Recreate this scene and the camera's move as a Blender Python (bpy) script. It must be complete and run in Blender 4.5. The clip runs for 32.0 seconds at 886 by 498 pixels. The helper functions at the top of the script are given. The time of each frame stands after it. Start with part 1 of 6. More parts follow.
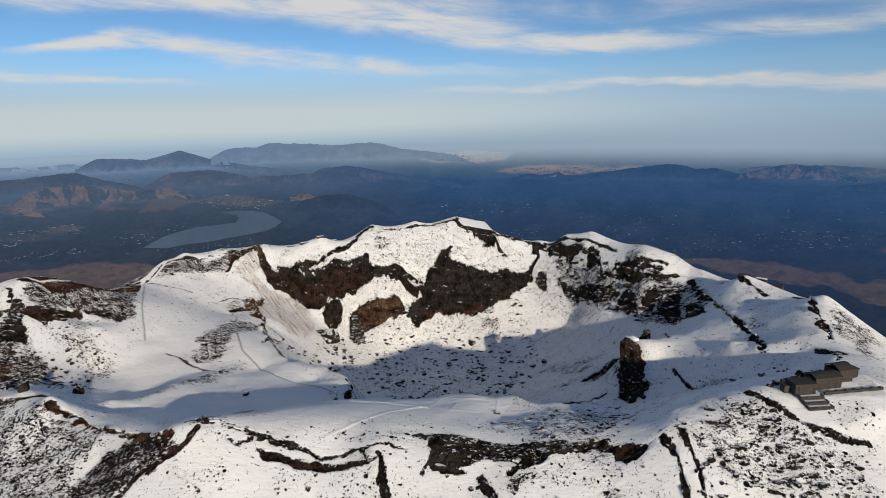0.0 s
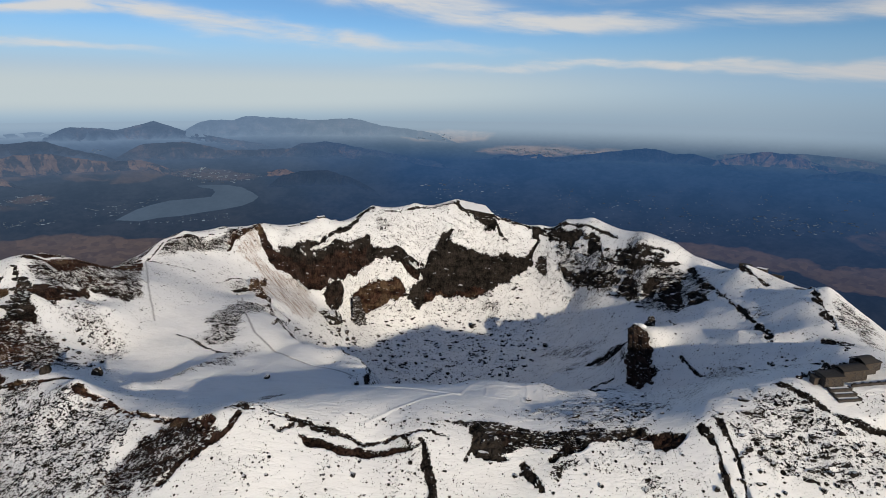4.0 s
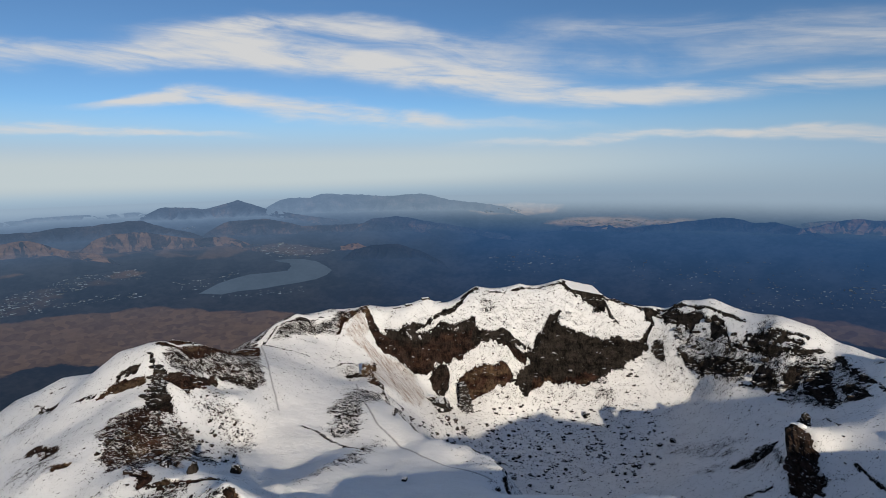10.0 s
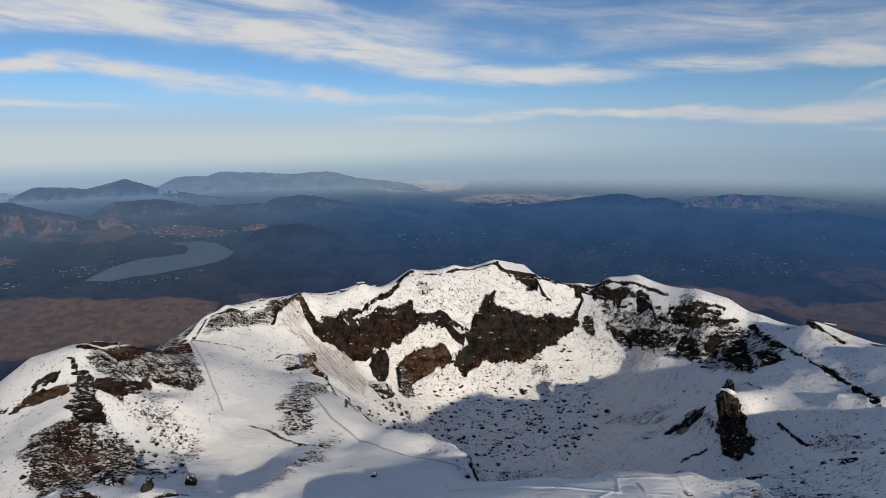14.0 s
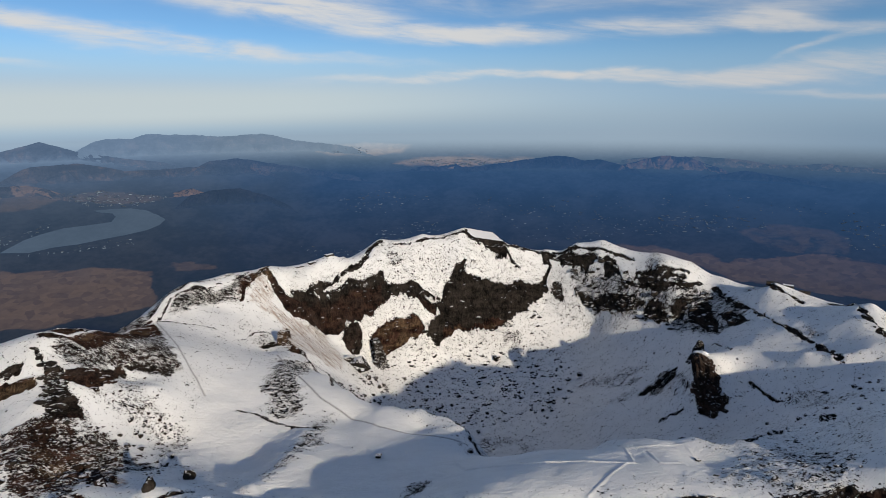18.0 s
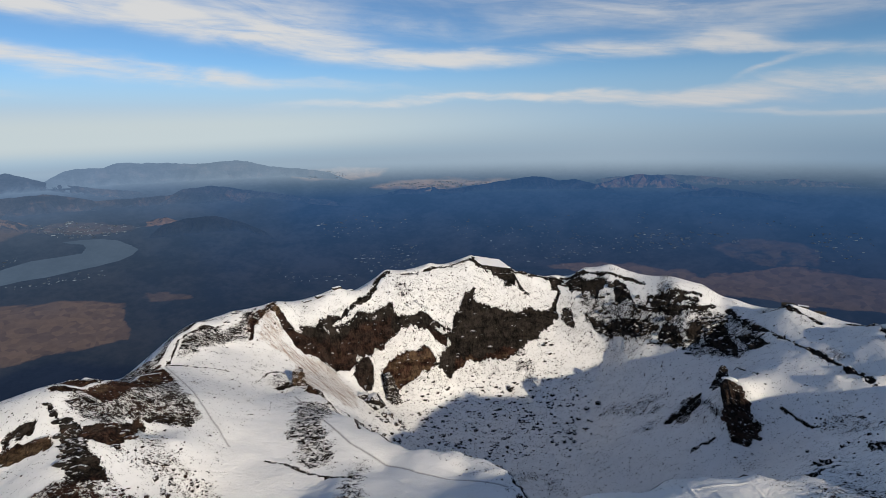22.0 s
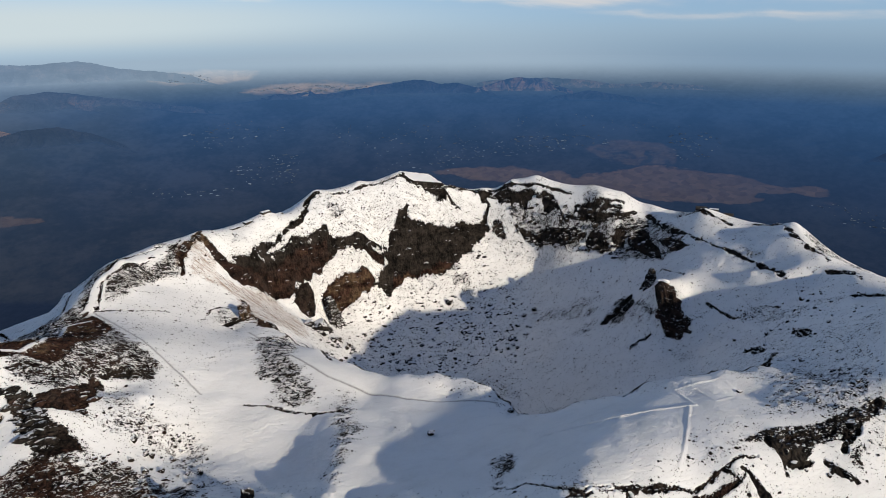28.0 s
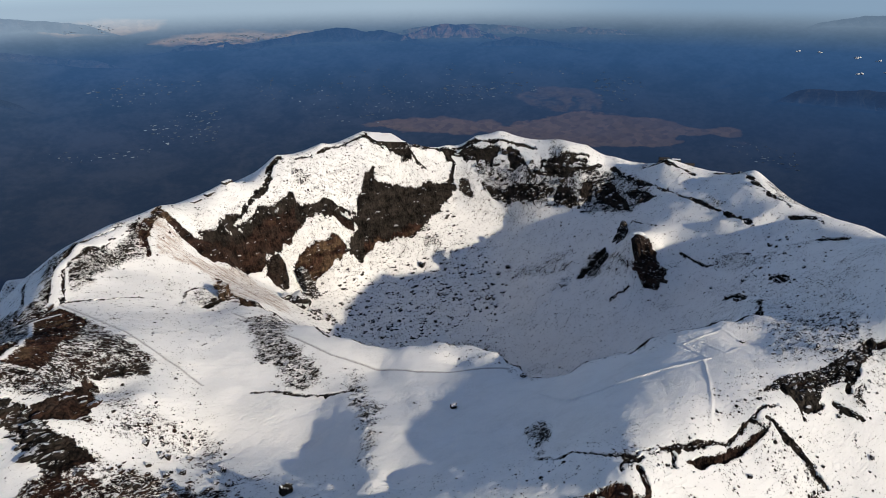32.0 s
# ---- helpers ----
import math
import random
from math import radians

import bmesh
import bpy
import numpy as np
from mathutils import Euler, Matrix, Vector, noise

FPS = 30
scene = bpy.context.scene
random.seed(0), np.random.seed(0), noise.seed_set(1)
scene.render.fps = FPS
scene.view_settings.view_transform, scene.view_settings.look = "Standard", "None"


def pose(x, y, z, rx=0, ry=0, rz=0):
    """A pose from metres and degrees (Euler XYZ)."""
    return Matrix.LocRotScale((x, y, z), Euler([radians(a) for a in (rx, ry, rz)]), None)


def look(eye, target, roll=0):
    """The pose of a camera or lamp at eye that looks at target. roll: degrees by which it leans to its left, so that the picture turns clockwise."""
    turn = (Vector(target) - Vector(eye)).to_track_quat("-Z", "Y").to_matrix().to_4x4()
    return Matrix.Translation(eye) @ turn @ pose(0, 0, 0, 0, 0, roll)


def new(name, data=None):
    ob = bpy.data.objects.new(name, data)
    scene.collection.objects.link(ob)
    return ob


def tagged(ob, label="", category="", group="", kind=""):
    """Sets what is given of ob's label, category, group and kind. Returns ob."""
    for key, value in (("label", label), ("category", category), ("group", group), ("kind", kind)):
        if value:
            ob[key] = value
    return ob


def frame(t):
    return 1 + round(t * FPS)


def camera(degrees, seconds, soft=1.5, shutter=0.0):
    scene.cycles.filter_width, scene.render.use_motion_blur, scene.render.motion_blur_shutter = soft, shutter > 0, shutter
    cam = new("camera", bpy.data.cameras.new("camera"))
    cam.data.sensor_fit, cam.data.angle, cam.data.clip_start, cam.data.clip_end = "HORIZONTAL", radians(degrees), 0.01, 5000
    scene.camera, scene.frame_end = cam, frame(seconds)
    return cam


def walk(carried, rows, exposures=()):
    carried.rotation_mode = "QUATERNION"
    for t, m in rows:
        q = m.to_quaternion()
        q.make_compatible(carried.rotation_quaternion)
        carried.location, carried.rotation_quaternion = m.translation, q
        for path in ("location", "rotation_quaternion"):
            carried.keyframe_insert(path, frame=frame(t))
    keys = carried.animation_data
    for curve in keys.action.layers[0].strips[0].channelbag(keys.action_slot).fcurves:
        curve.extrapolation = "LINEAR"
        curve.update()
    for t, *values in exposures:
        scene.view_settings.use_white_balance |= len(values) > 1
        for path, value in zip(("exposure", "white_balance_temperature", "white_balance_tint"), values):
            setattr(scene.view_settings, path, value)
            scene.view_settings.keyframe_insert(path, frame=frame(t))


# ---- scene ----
cam = camera(75.25, 32.0, soft=0.6)
PATH = [
    (0.0, pose(50.30, -305.14, 70.40, 77.112, 1.171, -0.298)),
    (0.5, pose(47.96, -305.06, 70.75, 77.096, 1.136, -0.462)),
    (1.0, pose(45.63, -305.31, 71.25, 76.756, 1.089, -0.729)),
    (1.5, pose(43.28, -305.32, 71.57, 76.298, 0.947, -1.220)),
    (2.0, pose(40.98, -305.40, 72.09, 75.816, 0.653, -1.571)),
    (2.5, pose(38.60, -305.36, 72.44, 75.346, 0.312, -1.896)),
    (4.5, pose(28.07, -303.46, 73.98, 74.983, -0.746, -2.165)),
    (5.0, pose(25.51, -302.47, 74.31, 75.512, -0.665, -1.265)),
    (5.5, pose(22.67, -301.21, 74.66, 76.482, -0.635, -0.552)),
    (6.0, pose(20.00, -300.00, 75.00, 77.641, -0.507, 0.111)),
    (6.5, pose(17.35, -298.69, 75.39, 78.779, -0.359, 0.816)),
    (7.0, pose(14.68, -297.67, 75.88, 80.054, -0.173, 1.785)),
    (7.5, pose(12.16, -296.67, 76.46, 81.445, 0.225, 2.648)),
    (8.0, pose(9.68, -295.78, 77.21, 82.514, 0.586, 3.344)),
    (8.5, pose(6.94, -294.95, 77.60, 82.932, 0.829, 3.544)),
    (9.0, pose(4.36, -294.08, 78.13, 82.986, 0.915, 3.711)),
    (9.5, pose(1.78, -293.29, 78.46, 82.753, 0.960, 3.736)),
    (10.0, pose(-0.38, -292.79, 78.93, 82.123, 0.966, 3.947)),
    (10.5, pose(-3.00, -292.10, 79.49, 81.504, 0.901, 3.885)),
    (11.0, pose(-5.97, -291.38, 79.66, 80.494, 0.800, 2.892)),
    (11.5, pose(-8.75, -290.58, 80.17, 79.834, 0.684, 1.379)),
    (12.0, pose(-11.67, -289.91, 80.57, 79.911, 0.591, 0.192)),
    (12.5, pose(-14.49, -288.79, 81.03, 80.066, 0.542, -1.385)),
    (13.0, pose(-17.14, -287.54, 81.24, 80.040, 0.563, -2.901)),
    (13.5, pose(-19.85, -286.64, 81.75, 80.046, 0.604, -4.308)),
    (14.0, pose(-22.67, -285.75, 82.08, 79.752, 0.679, -5.483)),
    (14.5, pose(-25.07, -284.82, 82.57, 79.053, 0.759, -6.503)),
    (16.5, pose(-35.97, -280.41, 84.51, 75.683, 0.676, -9.790)),
    (17.0, pose(-38.54, -278.66, 85.00, 75.432, 0.575, -10.675)),
    (17.5, pose(-41.32, -276.81, 85.21, 75.778, 0.450, -11.240)),
    (18.0, pose(-43.91, -275.07, 85.51, 75.994, 0.427, -11.521)),
    (18.5, pose(-46.47, -273.04, 85.97, 76.397, 0.445, -11.898)),
    (19.0, pose(-49.23, -271.36, 86.47, 76.945, 0.499, -12.072)),
    (19.5, pose(-51.84, -269.44, 87.06, 77.679, 0.588, -12.371)),
    (20.0, pose(-54.31, -267.58, 87.44, 78.401, 0.736, -12.710)),
    (20.5, pose(-57.07, -265.86, 87.94, 78.652, 0.926, -13.167)),
    (21.0, pose(-59.71, -264.30, 88.52, 78.760, 1.140, -13.615)),
    (21.5, pose(-62.63, -262.76, 88.92, 78.679, 1.306, -13.899)),
    (22.0, pose(-65.32, -261.09, 89.33, 78.120, 1.370, -14.179)),
    (22.5, pose(-68.00, -259.76, 89.90, 77.433, 1.421, -14.541)),
    (23.0, pose(-70.71, -258.00, 90.22, 76.682, 1.431, -15.099)),
    (23.5, pose(-73.63, -256.18, 90.60, 76.070, 1.292, -15.925)),
    (24.0, pose(-76.39, -254.49, 91.01, 75.785, 1.180, -16.719)),
    (24.5, pose(-79.19, -252.58, 91.43, 74.369, 1.080, -18.058)),
    (25.0, pose(-81.72, -250.92, 91.94, 72.757, 0.977, -19.681)),
    (25.5, pose(-84.41, -248.75, 92.27, 71.620, 0.831, -20.851)),
    (27.5, pose(-95.30, -240.38, 94.04, 69.346, 0.497, -25.053)),
    (28.0, pose(-98.05, -238.34, 94.62, 68.663, 0.473, -26.184)),
    (28.5, pose(-100.64, -235.97, 95.10, 67.964, 0.473, -27.127)),
    (29.0, pose(-103.28, -233.70, 95.70, 67.641, 0.470, -28.064)),
    (29.5, pose(-105.80, -231.21, 96.17, 67.083, 0.412, -28.893)),
    (30.0, pose(-108.43, -228.52, 96.71, 65.985, 0.414, -29.925)),
    (30.5, pose(-110.94, -225.77, 97.17, 65.069, 0.395, -31.177)),
    (31.0, pose(-113.48, -223.02, 97.73, 64.449, 0.399, -32.116)),
    (31.5, pose(-115.79, -220.15, 98.25, 64.041, 0.460, -32.913)),
    (32.0, pose(-118.34, -217.11, 98.75, 63.813, 0.472, -33.563)),
]
walk(cam, PATH, ((0.0, -0.12), (10.0, -0.12), (20.0, -0.07), (26.0, 0.04), (30.0, 0.13), (32.0, 0.16)))

# ---- sky, sun ----
SUN_AZ, SUN_EL = math.radians(26.5), math.radians(18.25)
TO_SUN = Vector((math.sin(SUN_AZ) * math.cos(SUN_EL), -math.cos(SUN_AZ) * math.cos(SUN_EL), math.sin(SUN_EL)))
lamp = bpy.data.lights.new("sun", "SUN")
lamp.energy, lamp.angle, lamp.color = 4.35, radians(0.9), (1.0, 0.87, 0.68)
sun = new("sun", lamp)
sun.matrix_world = look((0, 0, 400), Vector((0, 0, 400)) - TO_SUN)

world = bpy.data.worlds.new("world")
scene.world = world
world.use_nodes = True


class Net:
    """Short hand for node trees."""
    def __init__(self, tree):
        self.tree = tree
        tree.nodes.clear()

    def add(self, kind, **values):
        node = self.tree.nodes.new(kind)
        for key, value in values.items():
            setattr(node, key, value)
        return node

    def link(self, a, b):
        self.tree.links.new(a, b)

    def put(self, socket, value):
        if hasattr(value, "is_linked"):
            self.link(value, socket)
        else:
            socket.default_value = value

    def math(self, op, a, b=0.0, c=0.0, clamp=False):
        n = self.add("ShaderNodeMath", operation=op, use_clamp=clamp)
        for s, v in zip(n.inputs, (a, b, c)):
            self.put(s, v)
        return n.outputs[0]

    def mix(self, fac, a, b):
        n = self.add("ShaderNodeMix", data_type="RGBA")
        self.put(n.inputs[0], fac)
        self.put(n.inputs[6], a if hasattr(a, "is_linked") or len(a) == 4 else (*a, 1))
        self.put(n.inputs[7], b if hasattr(b, "is_linked") or len(b) == 4 else (*b, 1))
        return n.outputs[2]

    def ramp(self, value, lo, hi, to_lo=0.0, to_hi=1.0, smooth=True):
        n = self.add("ShaderNodeMapRange", interpolation_type="SMOOTHSTEP" if smooth else "LINEAR")
        for s, v in zip(n.inputs[:5], (value, lo, hi, to_lo, to_hi)):
            self.put(s, v)
        return n.outputs[0]

    def noise(self, vector, scale, detail=4.0, rough=0.55, distort=0.0, kind="FBM"):
        n = self.add("ShaderNodeTexNoise", noise_dimensions="3D", noise_type=kind)
        if vector is not None:
            self.link(vector, n.inputs["Vector"])
        n.inputs["Scale"].default_value, n.inputs["Detail"].default_value = scale, detail
        n.inputs["Roughness"].default_value, n.inputs["Distortion"].default_value = rough, distort
        return n.outputs["Fac"]

    def stretch(self, vector, scale, turn=(0, 0, 0), place=(0, 0, 0)):
        n = self.add("ShaderNodeMapping")
        self.link(vector, n.inputs[0])
        n.inputs[1].default_value, n.inputs[2].default_value, n.inputs[3].default_value = place, turn, scale
        return n.outputs[0]

    def xyz(self, vector):
        n = self.add("ShaderNodeSeparateXYZ")
        self.link(vector, n.inputs[0])
        return n.outputs

    def vec(self, x, y, z):
        n = self.add("ShaderNodeCombineXYZ")
        for s, v in zip(n.inputs, (x, y, z)):
            self.put(s, v)
        return n.outputs[0]


w = Net(world.node_tree)
sky = w.add("ShaderNodeTexSky", sky_type="NISHITA", sun_disc=False, sun_elevation=SUN_EL, altitude=3800.0, air_density=1.0, dust_density=0.8, ozone_density=2.4)
sky.sun_rotation = math.atan2(TO_SUN.x, TO_SUN.y)
way = w.add("ShaderNodeTexCoord").outputs["Generated"]
dx, dy, dz = w.xyz(way)
w.link(w.vec(dx, dy, w.math("MAXIMUM", dz, 0.05)), sky.inputs[0])
# cirrus: long streaks that lie in bands over the horizon; az and el in degrees, az from the view's first heading
az = w.math("MULTIPLY", w.math("ARCTAN2", dx, dy), 57.2958)
el = w.math("MULTIPLY", w.math("ARCSINE", dz), 57.2958)
# height over the horizon along straight level banks that run across the heading
ahead = w.math("MAXIMUM", w.math("ADD", w.math("MULTIPLY", dx, math.sin(radians(8))), w.math("MULTIPLY", dy, math.cos(radians(8)))), 0.3)
rise = w.math("MULTIPLY", w.math("ARCTAN2", dz, ahead), 57.2958)
drift = w.noise(w.vec(w.math("MULTIPLY", az, 0.10), w.math("MULTIPLY", rise, 0.32), 3.0), 1.0, 4.0, 0.55)
bent = w.math("ADD", el, w.math("MULTIPLY", w.math("SUBTRACT", drift, 0.5), 2.2))
along = w.math("DIVIDE", w.math("ADD", az, 50.0), 120.0)


def bank(knots):
    """A bank of cirrus by bearing: its height, thickness (degrees) and density, between which it runs smoothly."""
    n = w.add("ShaderNodeValToRGB")
    ramp = n.color_ramp
    ramp.interpolation = "B_SPLINE"
    while len(ramp.elements) < len(knots):
        ramp.elements.new(0.5)
    for e_, (a_, h_, t_, d_) in zip(ramp.elements, knots):
        e_.position, e_.color = (a_ + 50.0) / 120.0, (h_ / 20, t_ / 4, d_ / 2, 1)
    w.link(along, n.inputs[0])
    c = w.add("ShaderNodeSeparateColor")
    w.link(n.outputs[0], c.inputs[0])
    off = w.math("DIVIDE", w.math("SUBTRACT", bent, w.math("MULTIPLY", c.outputs[0], 20.0)), w.math("MAXIMUM", w.math("MULTIPLY", c.outputs[1], 4.0), 0.1))
    bell = w.math("POWER", 2.718, w.math("MULTIPLY", w.math("POWER", w.math("ABSOLUTE", off), 2.6), -1.0))
    return w.math("MULTIPLY", bell, w.math("MULTIPLY", c.outputs[2], 2.0))


banks = [bank(k) for k in (
    ((-38, 9.5, .6, 0), (-34, 9.6, 1, 1.1), (-28, 10.6, 1.3, 1.2), (-22, 11, 1.5, 1.2), (-15, 10.5, 1.6, 1.2), (-8, 9.6, 1.7, 1.2), (-3, 9, 1.7, 1.2), (2, 8, 1.6, 1.2), (8, 6.9, 1.4, 1.2),
     (12, 6.2, 1.1, 1), (18, 6.5, 1, .9), (24, 6.5, 1.1, .9), (31, 6.7, 1, 1), (37, 7, .9, .9), (44, 7.4, .9, .4), (50, 7.6, 1, 0)),
    ((-33, 11.6, .6, 0), (-28, 12.2, .9, .9), (-22, 13, .9, 1), (-17, 13.6, .9, 1), (-12, 13.2, 1, .9), (-7, 12.6, 1.2, .8), (-2, 11.6, 1.2, .7), (4, 10.3, 1.2, .5), (12, 9, 1, .4), (20, 9, 1, .4),
     (30, 9.3, 1.1, .5), (40, 9, 1, .4), (55, 8, 1, .4)),
    ((-37, 5.4, .3, 0), (-33.5, 5.7, .5, 1.1), (-30, 6.5, .7, 1.2), (-26.5, 7.1, .7, 1.2), (-22, 6.5, .9, 1.1), (-17, 5.8, 1, 1), (-11, 5.1, 1, 1), (-5, 4.8, .8, .8), (2, 4.4, .6, .6), (10, 3.8, .4, .4), (14, 3.4, .3, 0)),
    ((-49, 3.6, .5, .6), (-37, 3.9, .5, .9), (-31, 4, .4, .8), (-25, 3.7, .4, .6), (-19, 3.1, .4, 0)),
    ((-6, 2.1, .4, 0), (2, 2.5, .4, .7), (10, 2.7, .45, .9), (20, 2.8, .45, 1), (27, 2.8, .5, 1.1), (33, 2.2, .6, 1), (38, 2.1, .7, 1), (43, 2.7, 1, 1.1), (48, 2.9, 1.2, 1.1), (54, 2.5, 1, 1), (60, 2.2, .8, .8), (68, 2, .5, .5)),
    ((36, 1.2, .25, 0), (44, .8, .4, .8), (53, .4, .4, .9), (62, .3, .35, .8), (69, .2, .3, .6)),
    ((-49, 9.2, 1.3, .8), (-42, 9.3, 1.3, 1), (-38, 9.7, 1, .7), (-35, 9.8, .6, 0)),
    ((-2, 12.8, 1, 0), (4, 12.7, 1.3, .45), (14, 12, 1.5, .5), (26, 10.9, 1.5, .5), (36, 10.3, 1.4, .45), (60, 10, 1.4, .4)),
    ((36, 7, .5, 0), (38.5, 6.5, .7, 1.1), (41.5, 6.1, .7, 1), (44, 5.7, .5, .6), (47, 5.5, .6, .6), (50, 5.3, .7, .6), (54, 5.6, .8, .7), (62, 5.5, .8, .6)),
    ((39, 2.9, .2, 0), (41, 3.8, .35, .6), (43.5, 4.6, .35, .6), (46, 5.1, .3, .4), (48, 5.3, .3, 0)),
    ((-49, 15, .7, .6), (-36, 15.2, .7, .6), (-29, 15.4, .4, 0)),
)]
# unseen cirrus high overhead, added to brighten and grey the skylight
over = w.math("DIVIDE", w.math("SUBTRACT", el, 42.0), 14.0)
total = w.math("MULTIPLY", w.math("POWER", 2.718, w.math("MULTIPLY", w.math("MULTIPLY", over, over), -1.0)), 0.65)
for more in banks:
    total = w.math("ADD", total, more)
sheet = w.vec(w.math("MULTIPLY", az, 0.085), w.math("ADD", w.math("MULTIPLY", el, 0.42), w.math("MULTIPLY", az, 0.035)), 0.0)
streak = w.ramp(w.noise(sheet, 1.0, 8.0, 0.58, 0.9), 0.28, 0.72, 0.30, 1.45, False)
wisp = w.noise(w.stretch(sheet, (1.8, 3.6, 1.0)), 1.5, 7.0, 0.62, 0.5)
cover = w.math("MULTIPLY", total, w.math("ADD", streak, w.math("MULTIPLY", w.math("SUBTRACT", wisp, 0.5), 0.9)))
cloud = w.math("MULTIPLY", w.ramp(cover, 0.02, 1.3), w.ramp(el, -0.8, 1.0, 0.0, 0.93))
light_sky = w.add("ShaderNodeBackground")
clear = w.add("ShaderNodeMix", data_type="RGBA", blend_type="MULTIPLY")
clear.inputs[0].default_value = 1.0
w.link(sky.outputs[0], clear.inputs[6])
clear.inputs[7].default_value = (0.71, 0.89, 0.97, 1)
w.link(clear.outputs[2], light_sky.inputs[0])
light_sky.inputs[1].default_value = 0.103
clouds = w.add("ShaderNodeBackground")
w.link(w.mix(w.ramp(az, 5.0, 50.0), (0.83, 0.82, 0.80), (0.66, 0.67, 0.69)), clouds.inputs[0])
clouds.inputs[1].default_value = 0.88
# the air at the horizon, by bearing: west, ahead, east
AIR = ((0.33, 0.44, 0.56), (0.32, 0.42, 0.52), (0.215, 0.315, 0.43))
haze = w.add("ShaderNodeBackground")
w.link(w.mix(w.ramp(az, 28.0, 56.0), w.mix(w.ramp(az, -30.0, 10.0), AIR[0], AIR[1]), AIR[2]), haze.inputs[0])
glow = w.add("ShaderNodeBackground")
w.link(w.mix(w.ramp(az, -5.0, 45.0), w.mix(w.ramp(el, 0.6, 3.2), (0.75, 0.80, 0.79), (0.54, 0.70, 0.88)), w.mix(w.ramp(el, -1.5, 2.5), (0.46, 0.58, 0.71), (0.36, 0.53, 0.76))), glow.inputs[0])
glow.inputs[1].default_value = 0.79
m0 = w.add("ShaderNodeMixShader")
w.link(w.math("MULTIPLY", w.ramp(el, -4.0, -1.0), w.math("MULTIPLY", w.ramp(el, 6.5, 1.6, 0.0, 0.88), w.ramp(az, -25.0, 45.0, 1.0, 0.8))), m0.inputs[0])
w.link(light_sky.outputs[0], m0.inputs[1]), w.link(glow.outputs[0], m0.inputs[2])
m1 = w.add("ShaderNodeMixShader")
w.link(cloud, m1.inputs[0]), w.link(m0.outputs[0], m1.inputs[1]), w.link(clouds.outputs[0], m1.inputs[2])
m2 = w.add("ShaderNodeMixShader")
w.link(w.ramp(el, -2.9, w.ramp(az, -20.0, 40.0, -0.6, 1.2), 1.0, 0.0), m2.inputs[0]), w.link(m1.outputs[0], m2.inputs[1]), w.link(haze.outputs[0], m2.inputs[2])
w.link(m2.outputs[0], w.add("ShaderNodeOutputWorld").inputs[0])


def material(name):
    mat = bpy.data.materials.new(name)
    mat.use_nodes = True
    return mat, Net(mat.node_tree)


def finish(net, colour, rough=0.9, normal=None, spec=0.2, metal=0.0):
    b = net.add("ShaderNodeBsdfPrincipled")
    net.put(b.inputs["Base Color"], colour if hasattr(colour, "is_linked") or len(colour) == 4 else (*colour, 1))
    net.put(b.inputs["Roughness"], rough)
    net.put(b.inputs["Specular IOR Level"], spec)
    net.put(b.inputs["Metallic"], metal)
    if normal is not None:
        net.link(normal, b.inputs["Normal"])
    net.link(b.outputs[0], net.add("ShaderNodeOutputMaterial").inputs[0])
    return b


def relief(net, height, strength=0.5, distance=0.5):
    n = net.add("ShaderNodeBump")
    net.link(height, n.inputs["Height"])
    n.inputs["Strength"].default_value, n.inputs["Distance"].default_value = strength, distance
    return n.outputs[0]

# ---- the mountain's shape: ridge and slope lines, x, y, z in metres ----
FAR_RIM = [
    (-149, 49, -27), (-140, 46, -28), (-136, 66, -20), (-127, 80, -17), (-109, 102, -19), (-86, 119, -20), (-45, 135, -18), (-7, 153, -13), (28, 159, -12),
    (62, 161, -9), (88, 157, -20), (110, 155, -27), (129, 152, -29), (148, 141, -22), (166, 131, -18), (195, 100, -22), (210, 80, -25),
    (222, 62, -32), (236, 30, -30), (258, 35, -42), (228, 22, -24), (211, 61, -35), (221, 35, -34), (185, 80, -26), (159, 121, -24),
    (133, 146, -33), (90, 149, -22), (-84, 112, -21),
]
FAR_WALL = [
    (-71, 103, -35), (-57, 106, -36), (-32, 117, -35), (-8, 127, -32), (15, 124, -44), (36, 127, -52), (54, 133, -38), (86, 135, -47),
    (117, 131, -49), (161, 97, -39), (-51, 102, -62), (-18, 101, -82), (-9, 105, -83), (30, 112, -84), (54, 118, -77), (100, 117, -70),
    (116, 122, -62), (142, 107, -60), (170, 69, -56), (184, 49, -55), (191, 21, -50), (184, 60, -42), (71, 98, -95), (-31, 70, -78), (143, 94, -75),
]
PIT = [
    (25, 56, -105), (65, 59, -106), (94, 49, -104), (70, 26, -106), (110, 6, -88), (139, -3, -75), (40, 10, -112), (55, -15, -112), (20, -20, -104),
    (45, -50, -98), (90, -40, -92), (75, -90, -72), (110, -75, -70), (0, 10, -98), (-20, 35, -88), (22, -48, -76), (145, -50, -69),
    (141, -42, -69), (160, -40, -54), (166, -57, -56), (165, -55, -55), (135, -91, -49), (54, -92, -53), (20, -80, -62), (-45, 25, -62),
]
